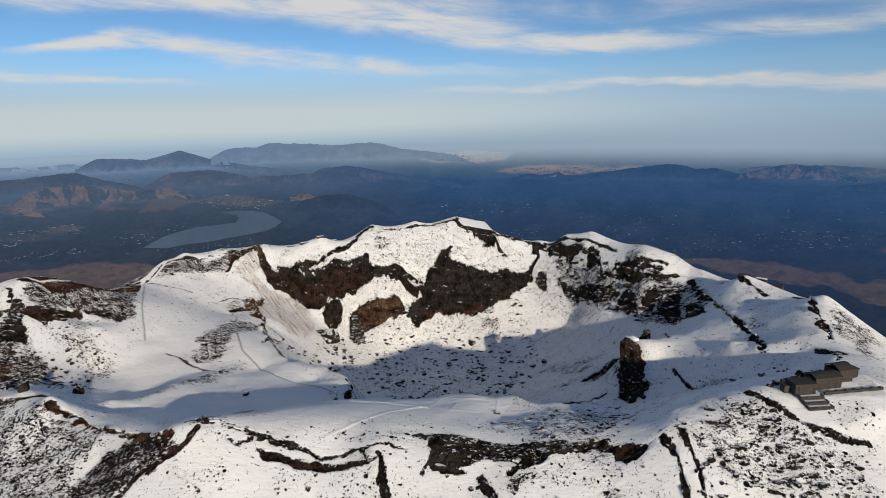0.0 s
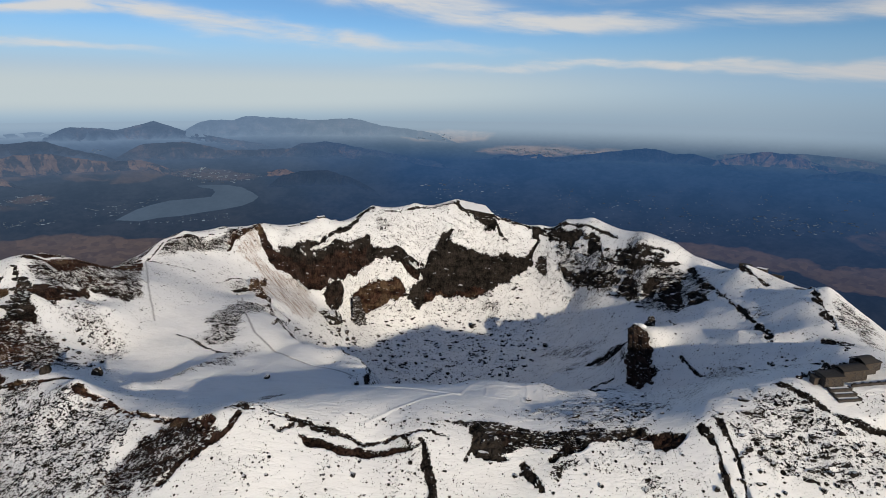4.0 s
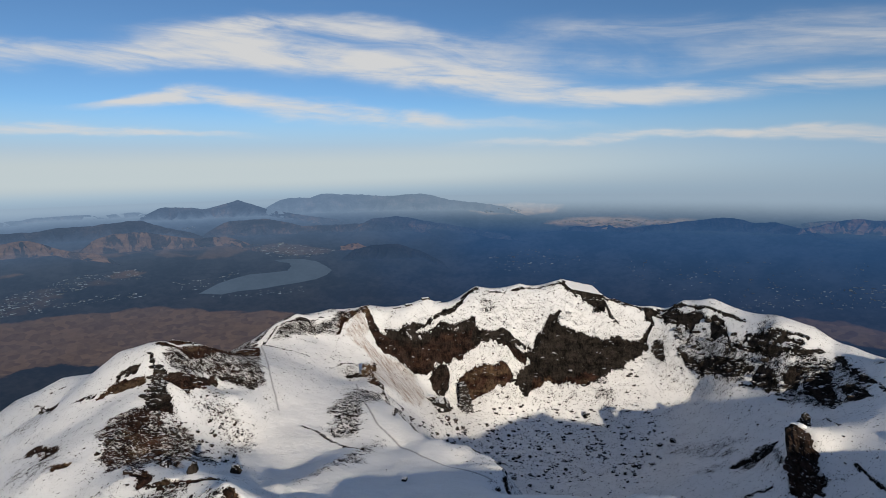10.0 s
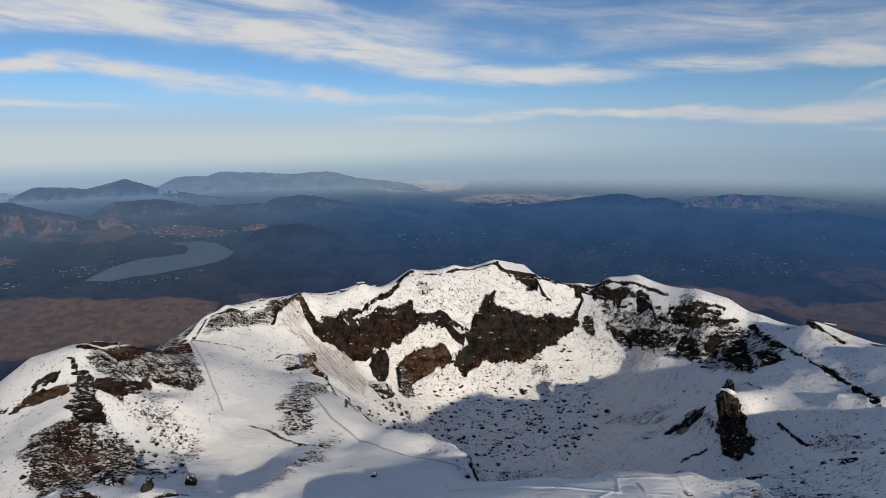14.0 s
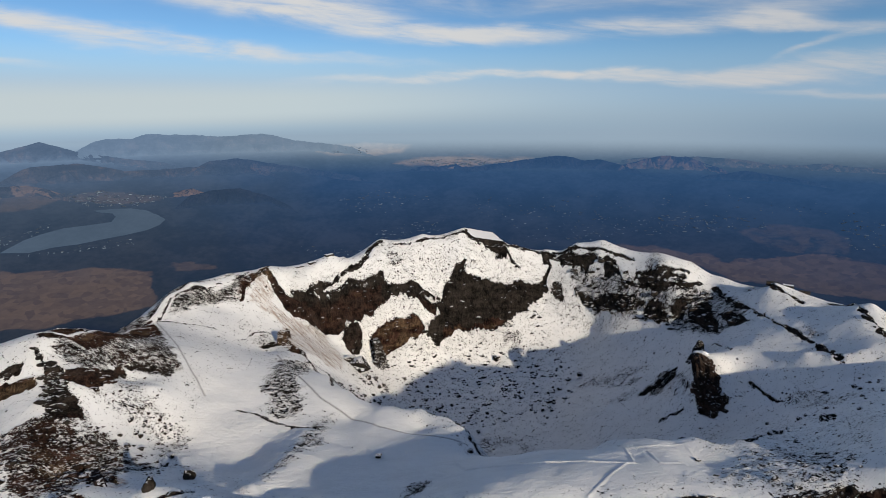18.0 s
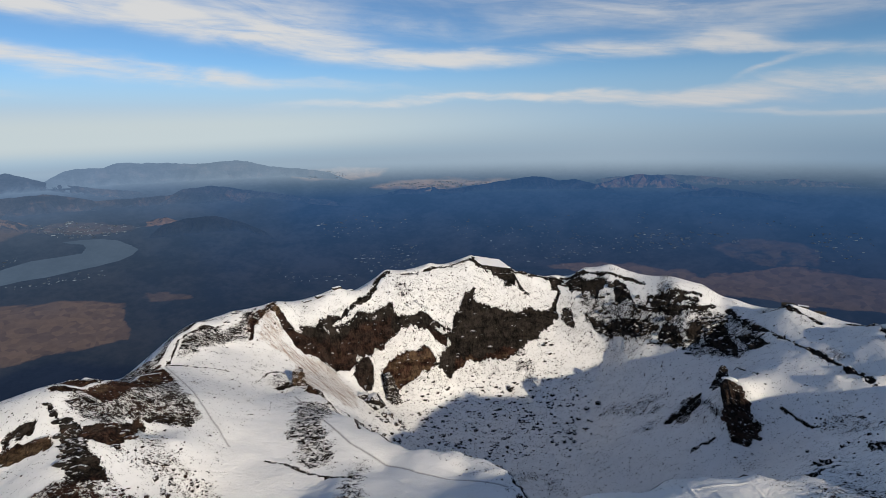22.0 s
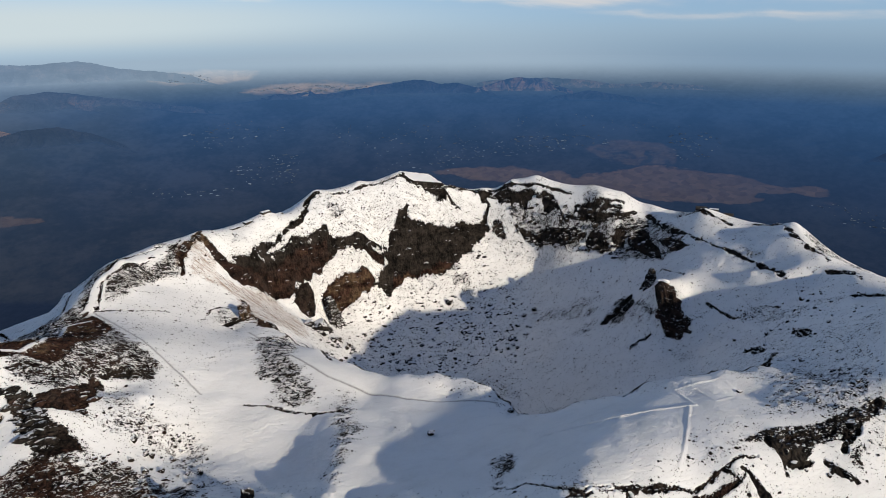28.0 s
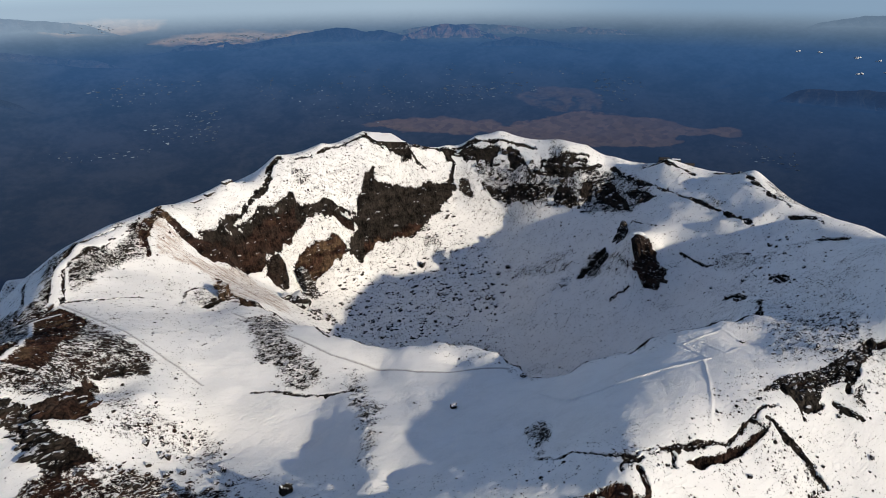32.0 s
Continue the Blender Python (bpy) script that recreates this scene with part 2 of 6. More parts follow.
RIGHT_SIDE = [
    (187, -48, -37), (191, -43, -39), (204, -36, -35), (202, -57, -34), (202, -63, -31), (199, -75, -38), (208, -65, -29), (218, -65, -26), (233, -49, -24), (238, -36, -19), (246, -8, -29), (234, -63, -30),
    (248, -54, -33), (204, -89, -27), (178, -117, -23), (145, -104, -36), (197, -61, -33), (228, -10, -31), (190, -140, -14), (175, -150, -7),
    (103, -133, -26), (111, -139, -22), (84, -130, -25), (68, -134, -25), (49, -126, -24), (64, -124, -25), (41, -106, -36), (100, -118, -29), (220, -110, -27), (222, -100, -27.5),
]
NEAR_RIM = [
    (-82, -142, -28), (-55, -147, -22), (-54, -156, -28), (-41, -149, -20), (-27, -170, -24), (-26, -157, -14), (-16, -153, -14), (-5, -158, -19),
    (10, -150, -18), (17, -162, -24), (31, -160, -19), (52, -163, -21), (56, -167, -24), (79, -165, -19), (98, -165, -18), (105, -155, -15),
    (111, -166, -11), (113, -174, -15), (119, -179, -18), (132, -175, -17), (136, -159, -6), (147, -158, -6), (149, -166, -8), (152, -171, -13),
    (164, -155, -6), (168, -161, -8), (-81, -130, -17), (-28, -129, -28), (30, -185, -40), (90, -190, -35), (160, -190, -25),
]
TERRACE = [
    (-46, -73, -40.8), (-65, -56, -43), (-39, -48, -46), (-10, -62, -46), (2, -87, -43), (-101, 8, -34), (-82, 37, -47), (-73, 49, -47), (-114, 74, -31),
    (-101, -30, -36), (-84, -54, -41), (-65, -95, -34), (-72, -110, -29), (-110, -60, -40), (-15, -59, -45), (-93, -98, -32), (-65, 15, -46), (-62, 55, -52),
]
LEFT_RIDGE = [
    (-168, -28, -5), (-159, -31, -4), (-150, -17, -7), (-140, -13, -12), (-140, -46, -13), (-150, -51, -15), (-148, -61, -17), (-126, -90, -30),
    (-130, -33, -25), (-119, -39, -26), (-166, -52, -19), (-148, -89, -23), (-132, -91, -29), (-164, -104, -30), (-126, -116, -25), (-99, -117, -21),
    (-77, -119, -28), (-157, -96, -28), (-185, -66, -31), (-200, -23, -21), (-217, -32, -36), (-150, 15, -23), (-185, 20, -36), (-185, -24, -10), (-233, -3, -32), (-270, 5, -49), (-110, -140, -38), (-160, -135, -48),
]
PIT_LIP = [
    (-62, 35, -48), (-58, 20, -48), (-47, -3, -47), (-37, -22, -47), (-30, -33, -47), (-20, -40, -46.5), (-8, -45, -46.5), (2, -55, -46.5), (8, -67, -46),
    (8, -80, -45), (9, -90, -44), (14, -94, -43), (27, -96, -40), (38, -103, -36), (50, -107, -32), (60, -113, -28), (74, -119, -26), (88, -122, -27),
]
TOWER_SPUR = [(153, -29, -48.5), (151, -21, -46.5), (160, -24, -46), (160, -3, -59), (155, 6, -66), (170, -15, -46.5), (160, -34, -52), (135, -33, -69), (134, -20, -71), (142, -49, -71), (152, -45, -62)]
SNOW_SPUR = [(-72, -97, -34.5), (-72, -84, -40), (-66, -110, -33), (-80, -108, -31), (-60, -62, -41), (-61, -75, -37.8), (-63, -86, -35), (-50, -85, -37.3), (-44, -91, -37), (-34, -84, -39.5), (-80, -74, -42.5), (-82, -88, -39)]
BEHIND_RIM = [
    (-40, 150, -31), (-10, 167, -24), (30, 173, -22), (66, 175, -20), (98, 170, -29), (125, 169, -37), (-165, 80, -43), (-188, 100, -60), (-160, 60, -36),
    (-155, 104, -38), (-150, 122, -46), (-130, 122, -34), (-100, 136, -33), (-75, 150, -34), (160, 160, -38), (200, 125, -34), (232, 82, -42),
    (-195, 134, -78), (-170, 162, -78), (-140, 178, -70), (-225, 108, -82), (-215, 70, -62), (-200, 180, -100),
]
CX, CY = 45.0, -5.0
control = [p for part_list in (FAR_RIM, FAR_WALL, PIT, RIGHT_SIDE, NEAR_RIM, TERRACE, LEFT_RIDGE, BEHIND_RIM, PIT_LIP, TOWER_SPUR, SNOW_SPUR) for p in part_list]
# the outer cone: height on rings round the crater, by bearing
for k in range(28):
    a = 2 * math.pi * k / 28
    near = max(0.0, -math.sin(a)) ** 1.5
    left = max(0.0, -math.cos(a)) ** 5
    for r, z0, zn, zl in ((275, -74, -14, 30), (340, -110, -18, 38), (430, -158, -18, 38), (520, -208, -10, 20)):
        if k in (13, 14, 15) and r == 275:
            continue
        control.append((CX + r * math.cos(a), CY + r * math.sin(a), z0 + zn * near + zl * left))
for x, y, z in PIT_LIP:
    reach = math.hypot(60 - x, -5 - y)
    control.append((x + 5 * (60 - x) / reach, y + 5 * (-5 - y) / reach, z - 6.5))
control = np.array(control, float)


def spline_weights(points, soft=2.0):
    d = np.sqrt(((points[:, None, :2] - points[None, :, :2]) ** 2).sum(2) + soft ** 2)
    n = len(points)
    A = np.zeros((n + 3, n + 3))
    A[:n, :n] = -d - np.eye(n) * -0.03
    A[:n, n:] = np.column_stack([np.ones(n), points[:, :2] / 100])
    A[n:, :n] = A[:n, n:].T
    return np.linalg.solve(A, np.concatenate([points[:, 2], np.zeros(3)]))


WEIGHTS = spline_weights(control)


def base_height(x, y):
    """Height of the smooth mountain at arrays x, y."""
    x, y = np.asarray(x, float), np.asarray(y, float)
    shape = x.shape
    x, y = x.ravel(), y.ravel()
    z = np.empty(len(x))
    for i in range(0, len(x), 40000):
        xs, ys = x[i:i + 40000, None], y[i:i + 40000, None]
        d = np.sqrt((xs - control[:, 0]) ** 2 + (ys - control[:, 1]) ** 2 + 4.0)
        z[i:i + 40000] = -d @ WEIGHTS[:-3] + WEIGHTS[-3] + (xs[:, 0] * WEIGHTS[-2] + ys[:, 0] * WEIGHTS[-1]) / 100
    r = np.hypot(x - CX, y - CY)
    cone = -205 - 0.56 * (r - 520) + 0.00004 * np.maximum(r - 520, 0) ** 2
    w = np.clip((r - 430) / 90, 0, 1)
    w = w * w * (3 - 2 * w)
    return (z * (1 - w) + cone * w).reshape(shape)

# ---- bare rock: areas (outline, how much rock, how red) and lines (line, half width, how much rock, how red); trails and drifts ----
ROCK_AREAS, ROCK_LINES, SNOW_MARKS = {}, {}, {}


def rock_area(name, outline, amount, red_tint):
    ROCK_AREAS[name] = (outline, amount, red_tint)


def rock_line(name, line, width, amount, red_tint):
    ROCK_LINES[name] = (line, width, amount, red_tint)


def snow_mark(name, line, width, lift):
    SNOW_MARKS[name] = (line, width, lift)


rock_area("far_slab_specks", [(-7.5, 147.3), (56.4, 158.9), (46.3, 136.1), (20.2, 125.4), (-4.5, 123.1), (-18.7, 130.7)], 0.2, 0.1)
rock_area("scree_apron", [(-93.8, 105.8), (-87.4, 109.9), (-81.7, 99.8), (-78.5, 90.8), (-73.5, 83.1), (-51.5, 98.2), (-40.6, 81.2), (-36.6, 51.9), (-47.1, 42.0), (-59.7, 40.3), (-72.8, 44.8), (-75.3, 71.1), (-85.6, 75.0), (-96.9, 81.6)], 0.2, 1.0)
rock_area("right_slope_rocks", [(72.5, -121.9), (148.0, -71.2), (161.9, -87.4), (144.4, -116.8), (144.6, -134.6), (99.8, -159.8), (76.9, -136.8)], 0.22, 0.1)
rock_area("drift_ridge_specks", [(-53.2, -45.0), (-45.6, -43.2), (-50.3, -71.6), (-67.2, -101.6), (-74.8, -105.8), (-59.6, -74.6)], 0.36, 0.2)
rock_area("pit_scree", [(-48.7, -11.7), (-36.4, 73.0), (-13.0, 101.7), (29.9, 111.4), (68.9, 114.4), (108.8, 119.0), (118, 78.6), (95, 45), (60.6, 35.0), (1.9, 30), (-28.7, 15)], 0.16, 0.15)
rock_area("slope_streaks", [(-131.3, -29.5), (-113.4, -44.7), (-100.6, -57.6), (-103.6, -75.6), (-120.8, -60.7), (-129.4, -50.1)], 0.3, 0.5)
rock_area("platform_side", [(84.4, -132.8), (102.9, -130.9), (111.5, -153.1), (97.7, -161.4), (83.3, -161.6), (73.2, -158.1), (61.0, -147.0)], 0.3, 0.2)
rock_area("left_apron_rocks", [(-96.4, 41.9), (-88.0, 55.3), (-76.9, 59.5), (-78.7, 36.3), (-86.3, 39.9)], 0.34, 0.4)
rock_area("platform_front", [(16.1, -153.2), (28.4, -152.5), (37.1, -155.4), (32.7, -157.1), (23.2, -156.3)], 0.34, 0.2)
rock_area("right_outer", [(231.5, -47.0), (238.9, -41.9), (258.1, -47.8), (225.1, -90.1), (222.6, -69.8)], 0.38, 0.35)
rock_area("right_wall_mix", [(137.9, 127.5), (148.6, 122.4), (163.9, 103.0), (173.2, 89.4), (180.6, 77.2), (203.1, 59.5), (215.8, 45.3), (203.8, 13.4), (186.0, 11.6), (174.8, 49.2), (157.2, 79.0), (139.5, 108.3)], 0.4, 0.2)
rock_area("hut_forecourt", [(153.4, -160.9), (168.6, -159.9), (161.0, -171.0), (152.7, -169.7)], 0.4, 0.2)
rock_area("hut_flank", [(113.1, -165.8), (128.3, -158.1), (135.7, -158.7), (140.7, -166.7), (151.2, -172.2), (158.8, -174.3), (151.9, -184.6), (113.0, -182.5)], 0.34, 0.1)
rock_area("left_scree", [(-119.3, -124.6), (-103.9, -120.8), (-80.1, -131.5), (-66.8, -138.0), (-54.5, -145.4), (-47.7, -149.6), (-53.3, -152.8), (-56.9, -156.4), (-37.8, -171.2), (-99.9, -162)], 0.37, 0.3)
rock_area("terrace_specks", [(-75.1, 16.7), (-61.6, 19.5), (-56.4, 16.8), (-60.7, -19.2), (-58.0, -32.6), (-57.5, -47.3), (-63.1, -49.5), (-73.5, -42.2), (-76.3, -32.2), (-77.7, -11.2)], 0.45, 0.25)
rock_area("ridge_specks", [(-192.9, 108.0), (-173.7, 81.0), (-141.8, 44.4), (-129.0, 21.7), (-119.7, -1.6), (-113.7, -17.2), (-117.2, -26.6), (-126.2, -24.5), (-132.9, -28.6), (-139.3, -45.6), (-156.3, -35.9)], 0.5, 0.5)
rock_area("rim_specks", [(-135.7, 64.5), (-126.7, 74.1), (-107.7, 93.1), (-100.9, 105.2), (-96.1, 95.3), (-100.9, 80.5), (-112.3, 76.5), (-125.0, 57.7), (-132.4, 46.5), (-136.2, 49.9)], 0.5, 0.3)
rock_area("rim_outer", [(-141.9, 79.0), (-131.7, 79.4), (-118.9, 99.3), (-106.9, 104.2), (-109.9, 100.6), (-124.3, 89.6), (-135.5, 70.1), (-139.4, 63.0), (-141.9, 48.0), (-145.4, 48.8), (-144.6, 76.2)], 0.5, 0.3)
rock_area("left_front", [(-22.6, -118.1), (-18.5, -119.9), (-22.2, -126.4), (-31.6, -137.0), (-32.5, -131.5)], 0.5, 0.2)
rock_area("ridge_sprinkle", [(-137.0, -65.8), (-126.6, -66.6), (-111.8, -78.9), (-108.8, -90.1), (-136.4, -82.7)], 0.52, 0.6)
rock_area("near_specks", [(67.0, -171.1), (70.1, -169.0), (84.0, -168.5), (86.2, -170.5), (75.6, -172.6)], 0.55, 0.4)
rock_area("near_rim_rocks", [(38.1, -154.6), (50.7, -154.2), (73.4, -159.6), (95.5, -161.1), (94.1, -164.0), (76.1, -166.1), (61.2, -163.8), (51.2, -166.4), (45.0, -163.9), (47.1, -158.6)], 0.62, 0.2)
rock_area("dark_scree", [(-54.0, -153.0), (-44.3, -149.9), (-27.9, -158.1), (-25.3, -161.9), (-37.3, -168.8), (-50.9, -171), (-60.7, -162.2)], 0.56, 0.6)
rock_area("ridge_low", [(-132.4, -87.9), (-129.1, -85.4), (-126.3, -86.4), (-119.9, -96.0), (-124.8, -95.2), (-130.3, -91.2)], 0.86, 1.0)
rock_area("ridge_bluff", [(-163.0, -33.1), (-157.3, -41.2), (-153.2, -50.7), (-147.3, -66.3), (-143.6, -69.6), (-137.6, -66.7), (-135.4, -65.5), (-139.5, -57.5), (-142.9, -55.4), (-148.3, -44.9), (-155.3, -41.3), (-160.4, -34.9)], 0.8, 0.35)
rock_area("ridge_foot", [(-143.9, -73.5), (-133.1, -70.3), (-123.4, -74.2), (-111.7, -89.2), (-119.3, -96.8), (-136.2, -101.6), (-145.5, -89.9)], 0.52, 0.6)
rock_area("gully_rocks", [(124.3, 130.3), (130.0, 124.7), (130.1, 114.9), (127.0, 116.5), (121.8, 123.7)], 0.7, 0.2)
rock_area("wall_block_mid", [(181.1, 57.2), (190.4, 58.4), (191.0, 53.2), (185.7, 47.5), (179.9, 52.3)], 0.8, 0.3)
rock_area("wall_block_high", [(190.1, 51.1), (195.2, 49.7), (201.5, 45.5), (192.8, 22.8), (185.7, 13.2), (186.7, 26.1), (185.3, 43.9)], 0.8, 0.3)
rock_area("wall_block_side", [(199.3, 31.7), (202.4, 17.3), (200.0, 5.5), (193.8, 9.7), (196.3, 24.2)], 0.8, 0.2)
rock_area("right_wall", [(137.0, 117.9), (145.8, 107.1), (159.6, 90.7), (166.5, 83.8), (173.0, 72.5), (168.5, 72.4), (157.9, 81.1), (150.1, 94.6), (141.0, 107.4)], 0.82, 0.25)
rock_area("ridge_brown", [(-166.8, -21.7), (-150.2, -15.2), (-150.3, 37.5), (-139.0, 42.3), (-130.2, 24.6), (-133.8, -5.6), (-139.3, -16.2), (-143.4, -30.4), (-145.3, -30.3), (-151.8, -28.1), (-156.6, -31.1), (-163.1, -30.2)], 0.74, 0.8)
rock_area("lens_side", [(-35.9, 103.8), (-27.9, 106.3), (-26.2, 104.5), (-27.0, 99.3), (-28.4, 93.0), (-33.0, 88.1), (-36.5, 90.8), (-38.7, 98.2)], 0.82, 0.4)
rock_area("wall_block_low", [(169.8, 71.9), (174.9, 70.0), (178.3, 64.1), (177.4, 55.2), (177.0, 47.7), (171.8, 55.5), (166.8, 68.0)], 0.85, 0.3)
rock_area("ridge_face", [(-147.9, -46.3), (-140.2, -45.4), (-135.5, -31.2), (-131.3, -28.2), (-132.1, -33.6), (-132.5, -47.1), (-134.5, -52.7), (-138.3, -51.9), (-144.9, -51.9)], 0.82, 0.6)
rock_area("near_band_right", [(63.9, -162.4), (69.4, -165.1), (75.6, -165.3), (78.9, -165.1), (75.7, -167.3), (69.2, -166.3), (64.5, -163.5)], 0.95, 0.5)
rock_area("near_outcrop", [(45.9, -160.1), (48.0, -159.2), (53.3, -158.2), (58.0, -159.6), (62.0, -159.8), (65.7, -161.3), (63.9, -162.4), (57.9, -162.1), (54.4, -163.8), (51.3, -163.5), (48.8, -164.7), (50.1, -165.9), (54.6, -165.6), (56.0, -166.7), (52.8, -167.7), (48.2, -167.0), (46.2, -164.2), (44.5, -165.7), (43.6, -167.6), (42.4, -166.7), (44.7, -163.8)], 0.95, 0.6)
rock_area("brown_cliff_foot", [(20.9, 110.9), (9.0, 106.6), (-3.6, 104.2), (-15.2, 100.7), (-19.4, 102.0), (-20.4, 104.4), (-13.3, 110.3), (-4.0, 113.1), (6.6, 114.5), (16.5, 116.1), (20.8, 114.5)], 0.92, 0.95)
rock_area("near_band", [(-3.4, -159.2), (0.5, -159.6), (4.6, -160.3), (7.8, -161.2), (13.3, -161.4), (17.3, -161.7), (22.8, -162.4), (29.1, -162.8), (31.8, -161.7), (30.6, -163.4), (26.7, -164.0), (19.7, -163.8), (15.0, -163.7), (8.8, -163.2), (4.0, -162.0), (-0.7, -161.9)], 0.95, 0.6)
rock_area("near_block", [(95.6, -163.8), (100.3, -165.3), (103.6, -167.8), (101.8, -169.9), (98.0, -170.7), (95.1, -168.8)], 0.95, 0.6)
rock_area("red_cliff", [(-85.6, 112.2), (-78.9, 105.0), (-74.1, 100.5), (-57.0, 105.8), (-39.8, 115.2), (-25.5, 119.4), (-7.7, 127.8), (-4.4, 123.1), (-0.2, 123.6), (10.7, 124.0), (19.3, 124.0), (29.4, 124.1), (32.5, 121.5), (28.2, 119.7), (22.5, 120.2), (18.1, 120.8), (12.0, 121.6), (4.2, 121.9), (-4.3, 120.3), (-10.7, 117.9), (-14.7, 114.9), (-24.8, 109.0), (-36.0, 104.4), (-39.3, 100.6), (-49.6, 99.7), (-55.0, 94.6), (-60.9, 91.6), (-68.9, 87.1), (-75.6, 88.8), (-81.3, 97.7), (-85.4, 104.4)], 0.97, 0.62)
rock_area("black_cliff", [(29.4, 124.1), (36.9, 126.7), (43.5, 130.4), (48.9, 133.9), (53.3, 133.7), (65.9, 133.4), (79.4, 133.3), (97.3, 133.0), (108.2, 131.1), (117.1, 131.4), (122.5, 135.2), (118.9, 127.0), (111.9, 123.6), (102.9, 120.9), (91.5, 117.5), (80.4, 114.5), (69.6, 114.3), (58.8, 116.6), (47.0, 116.7), (41.3, 115.8), (32.6, 113.0), (28.7, 110.4), (24.8, 110.9), (20.9, 111.2), (22.6, 115.1), (28.2, 119.0), (32.5, 121.5)], 0.95, 0.2)
rock_area("cliff_band", [(36.1, 117.8), (48, 118.3), (60.8, 118.5), (78, 118.4), (84.3, 116.2), (69.6, 114.3), (58.8, 116.6), (47.0, 116.7), (34.0, 113.5)], 0.95, 0.85)
rock_area("tower_crag", [(134.1, 3.4), (141.5, 8.3), (149.5, 8.2), (153.2, 6.0), (143.2, -19.9), (140.5, -28.0), (139.7, -20.1), (143.8, -5.1), (136.4, -7.4), (132.0, -5.1)], 0.5, 0.3)
rock_area("tower_foot", [(139.3, -30.2), (144.2, -32.6), (147.9, -36.2), (152.9, -43.0), (147.9, -43.7), (140.9, -44.1), (138.5, -39.7)], 0.7, 0.4)
rock_line("tower_back_ridge", [(169.5, 5.7), (172.6, 3.5), (177.3, 4.7), (171.7, -9.9), (168.4, -20.1)], 0.4, 0.75, 0.3)
rock_line("crag_low", [(121.5, -29.0), (127.2, -30.2), (132.6, -32.5)], 0.9, 0.62, 0.2)
rock_line("rim_dark_mid", [(-142.5, 50.4), (-140.7, 61.1), (-137.7, 69.2), (-130.7, 78.5), (-120.8, 93.6), (-108.1, 99.8)], 0.8, 0.85, 0.3)
rock_line("rim_dark_in", [(-137.5, 48.5), (-136.2, 60.7), (-133.1, 67.6), (-124.6, 76.9), (-112.9, 89.9), (-102.7, 97.5), (-98.1, 110.3)], 0.9, 0.8, 0.4)
rock_line("scarp_brown", [(-100.4, 86.9), (-96.9, 101.0), (-89.8, 112.3), (-86.9, 118.3)], 1.7, 0.9, 1.0)
rock_area("ridge_band", [(-149.0, -73.7), (-145.3, -69.6), (-141.4, -73.3), (-140.1, -83.7), (-144.1, -81.6)], 0.72, 0.9)
rock_area("ridge_fringe", [(-133.0, -25.3), (-125.5, -21.3), (-117.5, -17.6), (-114.1, -21.3), (-116.7, -26.8), (-125.0, -23.9)], 0.62, 0.3)
rock_area("ridge_dust", [(-137.8, -54.1), (-122.2, -42.4), (-107.1, -48.6), (-116.7, -59.6), (-129.5, -58.3)], 0.3, 0.5)
rock_area("ridge_ledge", [(-171.6, -41.6), (-163.0, -42.1), (-160.5, -43.6), (-168.1, -44.8)], 0.75, 0.5)
rock_area("ridge_ledge_red", [(-168.7, -48.9), (-163.0, -48.4), (-157.4, -47.6), (-154.1, -50.9), (-159.5, -52.3), (-167.3, -52.5)], 0.9, 0.95)
rock_area("ridge_lower", [(-157.7, -73.6), (-149.3, -68.4), (-134.4, -66.0), (-129.3, -77.0), (-122.6, -108.1), (-145.2, -102.1)], 0.57, 0.75)
rock_line("brown_rim", [(-79.3, -132.5), (-71.1, -133.4), (-64.9, -138.0), (-56.5, -143.2), (-43.2, -148.6), (-28.1, -158.5)], 1.5, 0.95, 0.9)
rock_line("rib_edge", [(-20.4, -156.5), (-22.3, -161.5), (-27.6, -164.5), (-33.4, -166.1), (-38.4, -169.5)], 0.7, 0.95, 0.6)
rock_line("rib_top", [(-24.8, -154.5), (-21.9, -153.5), (-16.6, -155.0), (-8.8, -154.6), (-0.6, -155.4), (6.2, -157.3)], 0.6, 0.9, 0.4)
rock_line("rib_top_low", [(-14.5, -156.6), (-9.1, -159.3), (-5.2, -156.3)], 0.4, 0.85, 0.4)
rock_line("near_line", [(71.7, -163.3), (80.5, -165.2), (91.5, -163.8), (95.5, -164.5)], 0.6, 0.95, 0.6)
rock_line("gully_right", [(108.2, -168.0), (109.0, -171.2), (109.2, -174.7), (109.3, -180.5), (109.5, -190)], 0.75, 0.95, 0.2)
rock_line("gully_far", [(112.9, -167.9), (113.0, -172.5), (113.1, -175.4), (113.1, -180.8), (113.3, -190)], 0.75, 0.95, 0.2)
rock_line("scarp_top", [(-97.9, 96.7), (-95.4, 105.7), (-88.7, 113.4), (-86.5, 109.9)], 2.3, 0.95, 1.0)
rock_line("scarp_side", [(-99.2, 81.2), (-98.5, 92.0), (-95.7, 102.5)], 1.0, 0.85, 0.7)
rock_line("ochre_rock_face", [(-72.8, 69.2), (-72.6, 57.0), (-75.5, 45.3)], 2.0, 0.95, 1.2)
rock_line("dark_foot", [(-85.9, 39.5), (-81.7, 42.0), (-77.1, 45.0)], 1.6, 0.95, 0.1)
rock_line("foot_line", [(-96.0, 38.6), (-90.6, 51.7), (-84.8, 56.9)], 0.9, 0.8, 0.3)
rock_line("lip_edge", [(-73.4, 40.9), (-61.1, 31.4), (-48.5, 27.6), (-46.6, -17.5)], 0.8, 0.75, 0.3)
rock_line("saddle_line", [(-86.7, -41.0), (-78.5, -43.7), (-71.3, -48.8), (-62.9, -53.6), (-53.2, -58.2)], 0.6, 0.8, 0.2)
